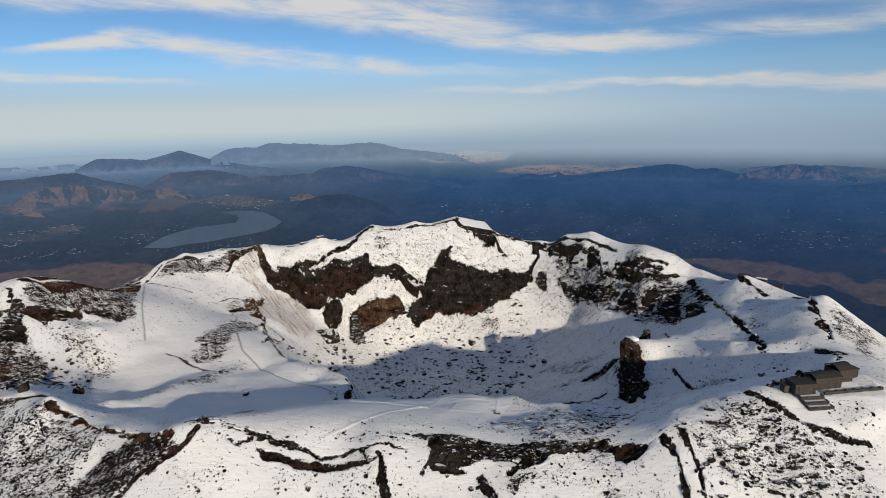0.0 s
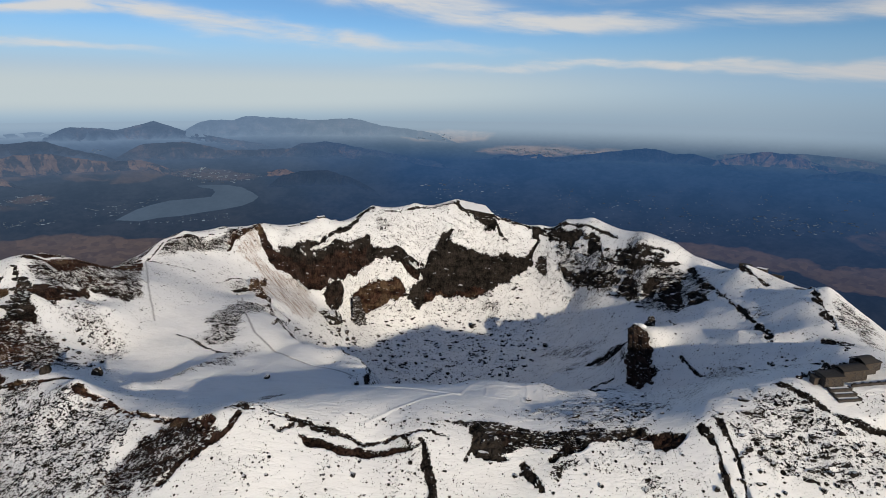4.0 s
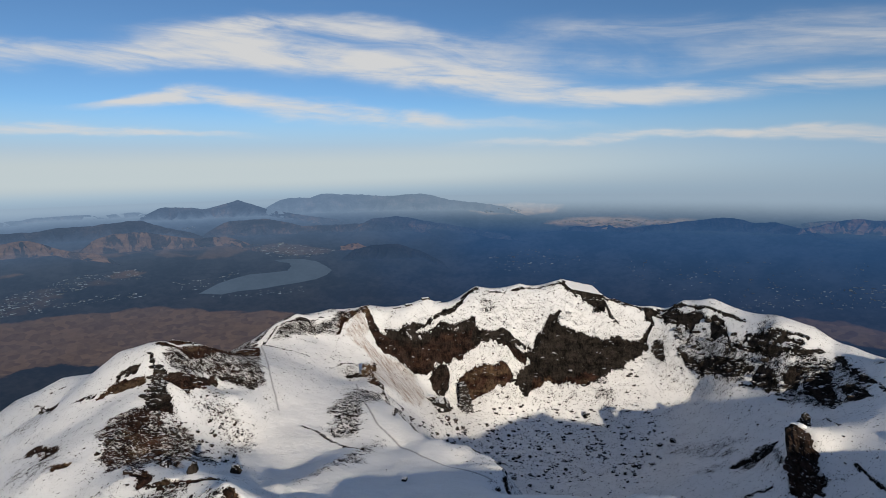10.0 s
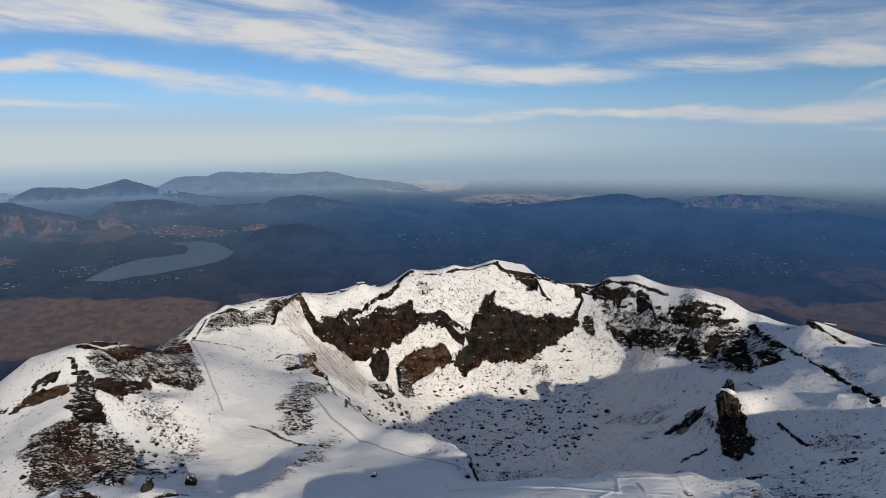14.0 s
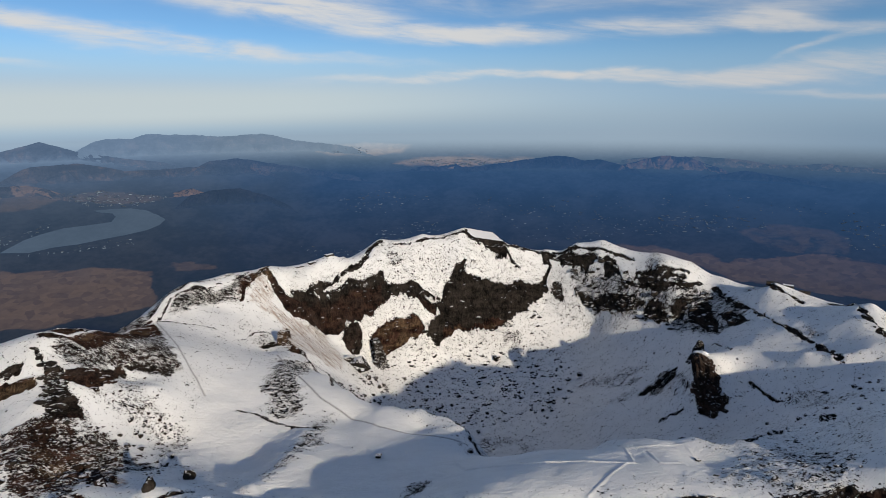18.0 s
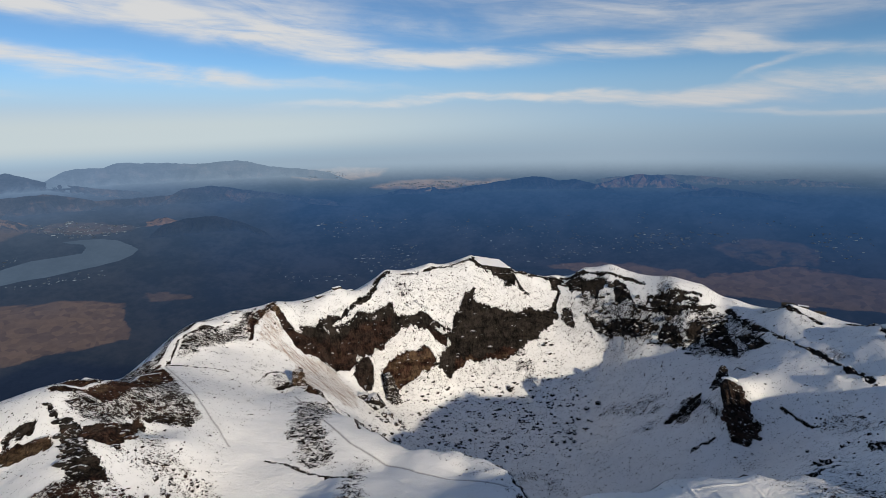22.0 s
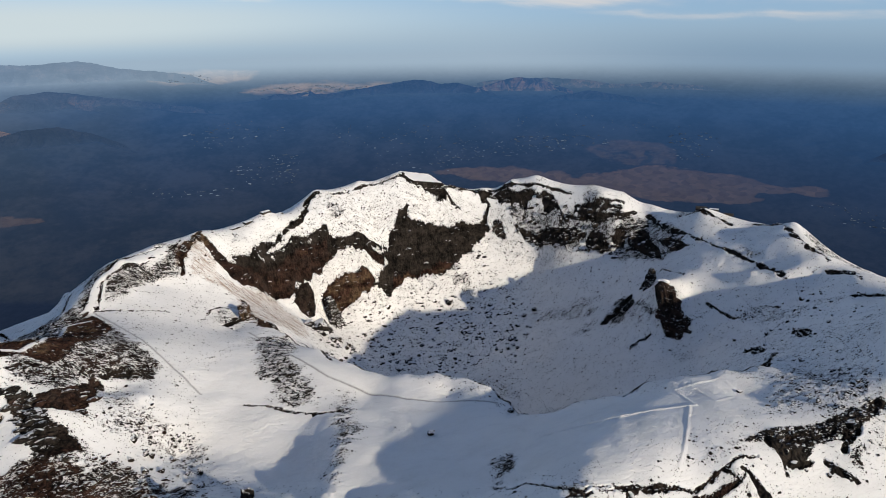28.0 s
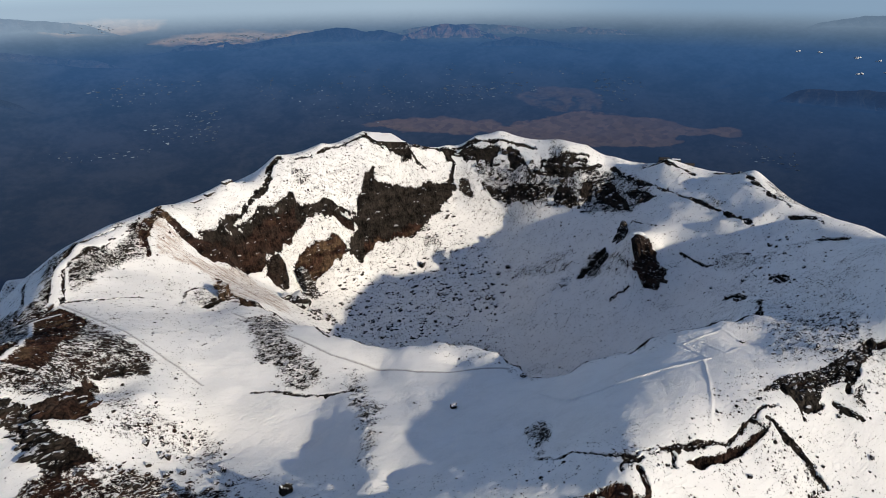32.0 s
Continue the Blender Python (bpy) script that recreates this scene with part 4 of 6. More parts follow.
loose = s.math("MAXIMUM", loose, stones(s, shaken_place.outputs[0], 4.2, s.math("MULTIPLY", chance, 0.55), 0.12, 0.55))
on_shelf = s.math("MULTIPLY", s.ramp(s.math("ADD", shelf, s.math("MULTIPLY", s.math("SUBTRACT", s.noise(place, 0.13, 6, 0.7), 0.5), 3.4)), 1.0, 1.15), 0.95)
is_rock = s.math("MAXIMUM", s.math("MULTIPLY", s.ramp(value, 0.49, 0.56), s.math("SUBTRACT", 1.0, on_shelf)), loose)
dusting = s.math("MULTIPLY", s.ramp(value, 0.14, 0.5), s.ramp(tint, 0.5, 1.0, 0.16, 0.5))
drift = s.noise(place, 0.05, 4, 0.5)
white = s.mix(drift, (0.80, 0.80, 0.81), (0.88, 0.875, 0.865))
white = s.mix(dusting, white, s.mix(s.ramp(tint, 0.4, 1.0), (0.26, 0.25, 0.25), (0.52, 0.38, 0.29)))
px, py, pz = s.xyz(place)
downhill = s.vec(s.math("MULTIPLY", s.math("ADD", px, py), 0.707), s.math("MULTIPLY", s.math("SUBTRACT", px, py), 0.09), s.math("MULTIPLY", pz, 0.1))
crust = s.math("ADD", s.math("MULTIPLY", s.noise(lying, 0.11, 6, 0.68, 0.5), 0.5), s.math("MULTIPLY", s.noise(s.stretch(lying, (1.0, 2.2, 1.0)), 1.9, 6, 0.75), 0.5))
white = s.mix(s.ramp(crust, 0.46, 0.66, 0.0, 0.34), white, (0.55, 0.545, 0.54))
blush = s.math("MULTIPLY", s.ramp(tint, 0.82, 1.0), s.math("MAXIMUM", s.ramp(s.noise(downhill, 0.55, 7, 0.72, 0.3), 0.46, 0.62, 0.06, 0.8), s.ramp(s.noise(place, 1.4, 6, 0.75), 0.5, 0.62, 0.0, 0.45)))
white = s.mix(blush, white, (0.30, 0.20, 0.145))
white = s.mix(s.math("MULTIPLY", worn, s.ramp(small, 0.35, 0.6, 0.4, 0.95)), white, (0.20, 0.19, 0.19))
colour = s.mix(is_rock, white, lava_colour(s, place, tint))
ripple = s.noise(s.stretch(place, (0.5, 1.5, 1.0), (0, 0, radians(25))), 0.7, 7, 0.7, 0.6)
cracks = s.add("ShaderNodeTexVoronoi", feature="DISTANCE_TO_EDGE")
s.link(s.stretch(shaken_place.outputs[0], (1, 1, 0.7)), cracks.inputs["Vector"])
cracks.inputs["Scale"].default_value = 0.55
stony = s.math("ADD", s.noise(place, 1.1, 6, 0.78), s.ramp(cracks.outputs["Distance"], 0.0, 0.25, 0.0, 0.8))
height = s.math("ADD", s.math("MULTIPLY", is_rock, s.math("ADD", s.math("MULTIPLY", stony, 1.3), 0.35)), s.math("MULTIPLY", s.math("MULTIPLY", ripple, s.ramp(drift, 0.35, 0.65, 0.45, 1.0)), 0.62))
finish(s, colour, s.ramp(is_rock, 0, 1, 0.62, 0.92), relief(s, height, 0.95, 1.0), 0.08)
mountain = tagged(new("ground", sheet_mesh("ground", X, Y, Z, [snow], bare, (("rock", rock), ("red", red), ("track", track), ("ledge", ledge)))),
                  "snow covered volcanic crater with bare dark lava cliffs", "mountain", kind="structure")


def ground_height(x, y):
    i, j = np.searchsorted(gx, x) - 1, np.searchsorted(gy, y) - 1
    u, v = (x - gx[i]) / (gx[i + 1] - gx[i]), (y - gy[j]) / (gy[j + 1] - gy[j])
    return float((Z[j, i] * (1 - u) + Z[j, i + 1] * u) * (1 - v) + (Z[j + 1, i] * (1 - u) + Z[j + 1, i + 1] * u) * v)

# ---- the land far below: bearings and depressions, in degrees, as seen from the middle of the flight ----
LAND_EYE = Vector((-30, -270, 85))
# crest of each range: bearing and depression; then its height over the foot in degrees, how bare and warm it is, how
# far off in km, for its painted haze
RIDGES = {
    "far_range": ([(-22.9, -2.87), (-21.9, -2.64), (-20.4, -2.42), (-18.3, -2.53), (-16.7, -2.52), (-15.6, -2.17), (-14.0, -2.31), (-11.8, -2.36), (-9.6, -2.58), (-7.9, -2.50), (-5.9, -2.37), (-4.5, -2.67), (-2.9, -3.09), (-1.2, -3.28), (0.5, -3.53), (2.7, -3.72), (5.5, -4.18)], 1.9, 0.45, 40),
    "outer_range": ([(-46.7, -3.15), (-44.2, -2.91), (-42.2, -3.65), (-40.4, -3.64), (-39.3, -3.44), (-36.6, -3.41), (-34.1, -3.50), (-32.4, -3.40), (-30.6, -3.33), (-29.3, -3.96)], 0.9, 0.5, 42),
    "cone_range": ([(-33.0, -3.46), (-31.9, -3.22), (-29.7, -3.02), (-27.4, -3.17), (-26.3, -3.37), (-24.9, -3.01), (-23.4, -2.59), (-22.1, -3.06), (-20.4, -3.65), (-18.4, -4.05), (-15.7, -4.53), (-11.9, -4.81)], 1.6, 0.5, 33),
    "middle_range": ([(-45.6, -4.16), (-43.6, -4.11), (-41.6, -4.59), (-39.4, -4.58), (-37.4, -4.35), (-35.8, -4.37), (-33.7, -4.21), (-32.6, -4.12), (-31.6, -4.14), (-30.5, -4.55), (-28.9, -5.10), (-27.3, -5.50), (-24.6, -6.18)], 1.5, 0.35, 25),
    "wooded_range": ([(-28.0, -5.15), (-26.0, -4.64), (-24.3, -4.56), (-22.5, -4.48), (-21.0, -4.44), (-19.4, -4.77), (-17.6, -5.28), (-15.2, -5.31), (-11.9, -5.20), (-8.5, -5.17), (-5.2, -5.81), (-2.9, -6.52)], 1.6, 0.5, 26),
    "near_range": ([(-46.3, -5.02), (-43.7, -5.41), (-41.6, -5.39), (-40.7, -5.25), (-40.0, -5.22), (-39.1, -5.57), (-37.6, -6.27), (-35.2, -6.82), (-33.1, -7.40)], 1.6, 1.3, 23),
    "brown_range": ([(-37.6, -6.04), (-35.9, -5.60), (-33.8, -5.18), (-31.6, -5.13), (-28.9, -5.71), (-27.1, -5.98), (-24.6, -5.97), (-22.6, -6.67), (-20.6, -7.37)], 1.7, 1.0, 24),
    "brown_hill": ([(-14.6, -7.60), (-13.9, -7.41), (-13.2, -7.27), (-12.4, -7.13), (-11.7, -7.44), (-10.4, -7.93)], 0.7, 2.2, 19),
    "dark_mound": ([(-14.5, -8.42), (-12.5, -7.73), (-10.7, -7.39), (-8.3, -7.34), (-6.0, -8.10), (-4.4, -8.9), (-2.5, -9.6)], 1.5, 0.0, 17),
    "centre_range": ([(-13.4, -4.86), (-10.7, -4.78), (-8.4, -4.59), (-6.2, -4.95), (-3.9, -5.42), (-1.4, -5.85), (1.2, -6.39), (4.9, -6.80)], 1.4, 0.4, 27),
    "plain_ridge": ([(6.0, -5.96), (7.5, -5.78), (9.5, -5.71), (11.0, -5.82), (12.0, -5.70), (12.6, -5.52), (13.0, -5.79), (14.1, -5.92), (15.7, -5.71), (17.8, -5.40), (19.4, -5.18), (21.1, -4.95), (22.4, -4.76), (23.8, -4.88), (25.1, -5.21), (26.5, -5.01), (27.8, -5.38), (29.7, -5.81), (32.5, -6.22)], 1.3, 0.25, 24),
    "snow_hill": ([(27.0, -5.85), (28.6, -5.54), (29.7, -5.29), (30.8, -4.87), (31.9, -4.67), (32.7, -4.57), (33.5, -4.72), (34.3, -4.67), (35.6, -5.17), (37.2, -5.62), (38.8, -5.85)], 1.3, 0.9, 27),
    "back_ridge": ([(25.4, -5.36), (27.6, -5.17), (29.7, -4.92), (32.4, -4.77), (35.1, -4.61), (37.7, -4.75), (39.2, -4.83), (40.8, -5.12), (42.8, -5.13), (44.8, -4.85), (46.7, -5.05), (49.1, -5.08), (52.2, -5.03)], 0.9, 0.7, 31),
    "low_ridge": ([(34.6, -6.52), (36.2, -6.25), (37.5, -6.08), (38.3, -5.86), (39.1, -5.70), (40.1, -5.88), (41.4, -6.06), (43.5, -6.32), (46.0, -6.60)], 0.9, 0.2, 24),
    "right_dark_hill": ([(61.4, -10.30), (63.0, -9.61), (64.6, -9.20), (66.2, -9.19), (67.3, -9.13), (68.1, -8.93), (69.2, -8.95), (70.6, -8.89), (73.1, -8.86), (76.4, -8.94)], 1.6, 0.2, 13),
    "far_right_range": ([(62.3, -4.54), (64.2, -4.09), (65.6, -3.80), (66.7, -3.56), (67.8, -3.49), (69.1, -3.44), (71.6, -3.51), (73.6, -3.88)], 0.9, 0.4, 38),
}
# grassland and open ground: outline, and how bare; over 1 paints sunlight into it
PLAINS = {
    "left_plain": ([(-50.5, -11.97), (-46.3, -11.88), (-42.2, -11.84), (-38.5, -11.80), (-34.3, -11.78), (-30.8, -11.94), (-26.0, -12.89), (-20.9, -13.32), (-16.7, -14.24), (-16.8, -17.46), (-26.3, -17.47), (-34.7, -16.64), (-38.8, -15.76), (-42.6, -15.92), (-51.0, -16.51)], 0.85),
    "town_fields": ([(-34.3, -8.71), (-33.4, -8.46), (-31.9, -8.41), (-31.3, -8.66), (-32.1, -8.99), (-33.9, -9.15)], 1.0),
    "town_fields_low": ([(-41.9, -7.83), (-40.8, -7.83), (-40.2, -8.08), (-41.9, -8.27), (-43.3, -7.96)], 0.8),
    "town_ground": ([(-44.1, -9.93), (-42.0, -9.60), (-39.8, -9.24), (-37.0, -8.56), (-34.9, -8.50), (-34.5, -9.03), (-32.4, -9.26), (-34.1, -9.56), (-37.9, -9.72), (-37.2, -11.00), (-40.0, -11.28), (-44.3, -11.21)], 0.45),
    "lake_ground": ([(-22.1, -6.96), (-19.5, -6.89), (-16.4, -7.42), (-14.7, -7.77), (-16.4, -8.46), (-19.6, -8.08), (-21.7, -7.63)], 0.6),
    "brown_slopes": ([(-43.7, -5.41), (-40.2, -5.43), (-37.2, -6.35), (-33.8, -5.57), (-31.2, -5.36), (-27.6, -6.11), (-23.6, -6.24), (-21.1, -7.18), (-23.7, -7.83), (-26.7, -8.14), (-31.8, -7.22), (-37.3, -7.10), (-43.8, -6.27)], 0.6),
    "city_plain": ([(-0.1, -3.59), (3.5, -3.35), (8.2, -3.88), (7.6, -4.45), (4.2, -4.62), (0.6, -4.46), (-0.7, -4.12)], 4.0),
    "city_plain_near": ([(6.5, -5.30), (8.5, -5.08), (12.1, -4.94), (16.2, -4.95), (20.0, -4.98), (18.4, -5.36), (15.7, -5.66), (13.6, -5.91), (8.5, -5.67)], 4.0),
    "right_plain": ([(41.5, -13.10), (43.6, -12.56), (46.1, -12.30), (50.6, -12.56), (54.0, -12.80), (55.9, -13.23), (59.7, -13.12), (59.9, -13.62), (57.7, -13.77), (55.1, -14.11), (54.7, -14.40), (55.6, -14.55), (53.9, -15.15), (51.1, -15.28), (46.5, -15.41), (38.4, -15.42), (36.1, -14.42)], 1.0),
    "right_plain_high": ([(38.7, -11.19), (40.2, -10.29), (42.8, -10.03), (45.4, -10.17), (47.0, -10.80), (47.6, -11.94), (46.2, -12.40), (43.6, -12.56), (41.5, -12.30)], 0.55),
    "right_plain_low": ([(23.7, -13.39), (26.5, -13.13), (32.1, -13.16), (37.2, -13.50), (38.9, -14.34), (34.4, -14.80), (28.7, -14.49)], 0.8),
    "far_right_fields": ([(58.2, -14.19), (59.9, -13.86), (61.6, -14.17), (61.3, -14.68), (59.2, -14.72)], 0.5),
    "mid_brown": ([(-15.0, -13.59), (-12.8, -13.72), (-10.7, -14.23), (-10.0, -14.91), (-13.1, -14.76), (-15.8, -14.08)], 0.55),
}
LAKE = [(-27.3, -11.10), (-25.6, -10.32), (-24.4, -10.00), (-22.8, -9.70), (-20.7, -9.63), (-19.2, -9.56), (-18.8, -9.16), (-19.0, -8.82), (-19.9, -8.66), (-20.4, -8.46), (-19.1, -8.43), (-17.5, -8.52), (-16.4, -8.79), (-15.6, -9.22), (-14.9, -9.75), (-15.4, -10.17), (-16.5, -10.55), (-18.1, -10.78), (-19.8, -10.94), (-21.9, -11.16), (-23.9, -11.20), (-25.4, -11.38)]
TOWNS = {
    "lake_town": ([(-22.6, -6.83), (-19.5, -6.78), (-16.4, -7.42), (-14.2, -7.68), (-15.9, -8.38), (-19.1, -8.32), (-21.7, -7.85)], 330),
    "left_town": ([(-43.5, -10.04), (-42.0, -9.60), (-39.8, -9.24), (-37.0, -8.56), (-34.5, -8.45), (-31.9, -8.31), (-31.7, -9.33), (-34.5, -9.17), (-37.9, -9.96), (-39.9, -11.05), (-43.6, -11.33)], 620),
    "left_low_town": ([(-36.3, -10.40), (-34.2, -10.43), (-31.6, -10.49), (-31.8, -10.96), (-34.2, -10.91), (-37.2, -11.00), (-40.0, -11.28), (-40.7, -10.71)], 130),
    "shore_town": ([(-30.1, -9.89), (-27.8, -9.50), (-25.8, -9.78), (-23.8, -9.20), (-22.8, -9.49), (-26.9, -10.73), (-29.3, -11.00)], 70),
    "south_shore": ([(-24.9, -11.43), (-21.9, -11.27), (-17.6, -11.03), (-17.4, -11.75), (-22.9, -11.87), (-29.8, -11.35)], 60),
    "plain_town": ([(0.3, -8.96), (2.7, -8.40), (5.7, -7.85), (9.2, -8.29), (10.6, -9.15), (7.4, -10.00), (4.3, -10.54), (1.0, -10.01)], 110),
    "mid_town": ([(4.1, -12.32), (7.8, -11.32), (11.4, -11.19), (10.7, -13.12), (10.1, -14.15), (5.9, -13.79)], 170),
    "low_town": ([(-4.6, -13.32), (-2.3, -13.14), (1.4, -13.84), (4.8, -13.95), (4.2, -14.68), (-2.5, -14.11)], 45),
    "right_town": ([(29.8, -10.98), (32.0, -10.15), (35.9, -9.83), (40.7, -9.85), (41.8, -10.44), (37.0, -11.24), (31.5, -12.06), (30.4, -11.80)], 240),
    "valley_town": ([(46.3, -9.45), (49.7, -9.12), (51.2, -9.67), (50.5, -11.47), (47.6, -11.68), (46.9, -10.44)], 100),
    "wide_town": ([(24.7, -10.96), (29.2, -10.17), (30.4, -11.80), (26.4, -12.89), (23.6, -12.86)], 90),
    "east_fields": ([(13.8, -9.03), (27.0, -8.28), (43.1, -7.80), (51.0, -8.69), (40.7, -9.54), (27.0, -10.16), (15.8, -10.99)], 160),
    "right_specks": ([(58.2, -14.19), (65.0, -14.18), (65.5, -16.14), (61.1, -15.80)], 60),
    "far_west": ([(-28.8, -4.28), (-27.2, -4.88), (-27.5, -5.39), (-29.3, -4.87)], 20),
    "city": ([(7.0, -5.41), (9.5, -5.11), (13.1, -5.08), (16.2, -5.11), (18.4, -5.26), (15.7, -5.61), (13.6, -5.85), (11.0, -5.72)], 330),
    "far_city": ([(0.1, -3.78), (3.0, -3.71), (4.3, -4.23), (2.9, -4.46), (0.6, -4.36)], 120),
    "centre_specks": ([(18.1, -9.99), (24.8, -9.33), (28.1, -10.71), (25.8, -13.44), (17.9, -13.24)], 80),
}
CLOUD_PUFFS = [(62.9, -6.38), (64.5, -6.38), (67.1, -6.65), (68.5, -6.77), (69.2, -7.59), (67.6, -7.81), (70.0, -7.77), (71.1, -6.77)]

def sheet_z(r):
    """Height of the land sheet, r metres from the flight: flat, then rising to the horizon."""
    t = np.clip((np.asarray(r, float) - 2600) / 2250, 0, 1)
    return -1420 + (1420 - 138) * t ** 2.0


def far_point(bearing, depression, r):
    a, e = math.radians(bearing), math.radians(depression)
    return Vector((LAND_EYE.x + r * math.sin(a), LAND_EYE.y + r * math.cos(a), LAND_EYE.z + r * math.tan(e)))


radii = np.linspace(2600, 4850, 1200)
DIPS = np.degrees(np.arctan2(sheet_z(radii) - LAND_EYE.z, radii))


def radius_of(depression):
    return np.interp(depression, DIPS, radii)


def on_sheet(bearing, depression, lift=0.0):
    r = float(radius_of(depression)) - lift
    a = math.radians(bearing)
    return Vector((LAND_EYE.x + r * math.sin(a), LAND_EYE.y + r * math.cos(a), float(sheet_z(r)) + lift))


def air_km(depression):
    """How many km of air lie before the plain at a depression."""
    return 3.0 / np.tan(np.radians(np.maximum(-np.asarray(depression, float), 1.5)))


def far_material(name, woods, bare, grass, own=1.0, size=0.004, water=None):
    """Land or water behind km of air, haze painted in: the lit surface's colour is dimmed, the air's scattered light
    emitted. km, plain: on the mesh.
    """
    mat, s = material(name)
    place = s.add("ShaderNodeTexCoord").outputs["Object"]
    km = s.add("ShaderNodeAttribute", attribute_name="km").outputs["Fac"]
    wide = s.stretch(place, (1.0, 1.0, 2.5))
    grain = s.noise(wide, size, 8, 0.62, 0.4)
    fine = s.noise(wide, size * 7, 6, 0.66)
    tone = s.mix(s.ramp(s.math("ADD", s.math("MULTIPLY", grain, 0.65), s.math("MULTIPLY", fine, 0.35)), 0.40, 0.62), woods, bare)
    if water is None:
        cover = s.add("ShaderNodeAttribute", attribute_name="plain").outputs["Fac"]
        edge = s.math("ADD", cover, s.math("MULTIPLY", s.math("SUBTRACT", s.noise(wide, 0.006, 9, 0.66, 0.6), 0.5), 1.5))
        lot = s.add("ShaderNodeTexVoronoi")
        s.link(wide, lot.inputs["Vector"])
        lot.inputs["Scale"].default_value = 0.022
        lots = s.math("MULTIPLY", s.xyz(lot.outputs["Color"])[0], 0.5)
        meadow = s.mix(s.math("ADD", s.math("MULTIPLY", fine, 0.6), lots), grass[0], grass[1])
        # cover above 1 brightens the meadow colour, as sunlight on the city plains
        lit_meadow = s.add("ShaderNodeVectorMath", operation="SCALE")
        s.link(meadow, lit_meadow.inputs[0]), s.link(s.math("MAXIMUM", cover, 1.0), lit_meadow.inputs["Scale"])
        tone = s.mix(s.math("MULTIPLY", s.ramp(edge, 0.34, 0.62), s.ramp(cover, 0.05, 0.9)), tone, lit_meadow.outputs[0])
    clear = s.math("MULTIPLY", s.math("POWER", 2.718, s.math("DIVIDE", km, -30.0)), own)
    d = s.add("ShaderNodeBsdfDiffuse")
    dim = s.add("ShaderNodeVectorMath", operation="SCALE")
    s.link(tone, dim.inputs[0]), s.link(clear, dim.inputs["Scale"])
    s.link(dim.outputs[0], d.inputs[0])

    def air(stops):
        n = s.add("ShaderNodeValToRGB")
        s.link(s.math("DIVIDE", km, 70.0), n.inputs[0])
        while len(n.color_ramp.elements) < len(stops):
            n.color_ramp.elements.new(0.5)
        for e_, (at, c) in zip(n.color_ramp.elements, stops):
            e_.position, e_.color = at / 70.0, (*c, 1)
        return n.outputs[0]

    # haze glow by km: shaded has cloud shade painted in, sunny has sunlight
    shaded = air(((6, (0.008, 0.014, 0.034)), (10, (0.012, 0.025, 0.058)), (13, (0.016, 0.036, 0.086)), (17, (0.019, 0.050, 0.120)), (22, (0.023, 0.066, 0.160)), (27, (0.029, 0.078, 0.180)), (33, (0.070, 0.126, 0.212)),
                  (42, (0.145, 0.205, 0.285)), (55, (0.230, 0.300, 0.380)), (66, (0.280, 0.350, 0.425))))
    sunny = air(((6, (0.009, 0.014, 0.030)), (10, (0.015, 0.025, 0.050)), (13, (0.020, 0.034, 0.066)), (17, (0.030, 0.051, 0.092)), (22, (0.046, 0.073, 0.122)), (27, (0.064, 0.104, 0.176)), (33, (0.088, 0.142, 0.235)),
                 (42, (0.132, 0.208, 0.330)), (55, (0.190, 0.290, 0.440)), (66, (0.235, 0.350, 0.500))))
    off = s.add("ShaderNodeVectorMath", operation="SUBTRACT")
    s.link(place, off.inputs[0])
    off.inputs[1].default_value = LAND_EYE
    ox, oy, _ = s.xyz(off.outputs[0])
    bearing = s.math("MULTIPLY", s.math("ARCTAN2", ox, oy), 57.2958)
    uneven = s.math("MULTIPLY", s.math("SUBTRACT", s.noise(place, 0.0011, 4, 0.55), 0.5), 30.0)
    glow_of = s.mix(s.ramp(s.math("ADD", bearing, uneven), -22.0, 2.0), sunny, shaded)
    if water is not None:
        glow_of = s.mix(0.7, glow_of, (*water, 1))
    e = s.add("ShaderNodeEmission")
    # random mottling; the painted haze also dims towards the east
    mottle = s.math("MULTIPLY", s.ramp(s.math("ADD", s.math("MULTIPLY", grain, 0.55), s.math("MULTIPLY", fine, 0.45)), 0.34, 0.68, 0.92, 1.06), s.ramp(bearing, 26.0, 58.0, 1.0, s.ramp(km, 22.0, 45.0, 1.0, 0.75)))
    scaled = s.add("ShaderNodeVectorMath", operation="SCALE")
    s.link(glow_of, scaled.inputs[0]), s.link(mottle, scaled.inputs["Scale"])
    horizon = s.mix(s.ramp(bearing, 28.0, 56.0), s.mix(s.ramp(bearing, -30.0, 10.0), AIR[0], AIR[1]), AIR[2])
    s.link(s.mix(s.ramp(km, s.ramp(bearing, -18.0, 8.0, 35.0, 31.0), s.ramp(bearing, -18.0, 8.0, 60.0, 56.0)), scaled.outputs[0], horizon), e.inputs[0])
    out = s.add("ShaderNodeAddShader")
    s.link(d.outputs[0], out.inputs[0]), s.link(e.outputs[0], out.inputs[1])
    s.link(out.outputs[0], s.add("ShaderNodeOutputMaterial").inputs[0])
    return mat


# the sheet itself, fine where it is seen
bearings = np.radians(np.concatenate([np.arange(-56, 84, 0.2), np.arange(84, 304.1, 3.0)]))
rr = np.concatenate([np.linspace(900, 2500, 12), np.linspace(2600, 4850, 380)])
RR, AA = np.meshgrid(rr, bearings)
DIP = np.degrees(np.arctan2(sheet_z(RR) - LAND_EYE.z, RR))
BEAR = np.degrees(AA)
plain = np.zeros(RR.shape)
shaken_bear, shaken_dip = fbm(BEAR, DIP * 2.2, 3.0, 4, 0.55, 61), fbm(BEAR, DIP * 4.4, 2.0, 4, 0.55, 67)
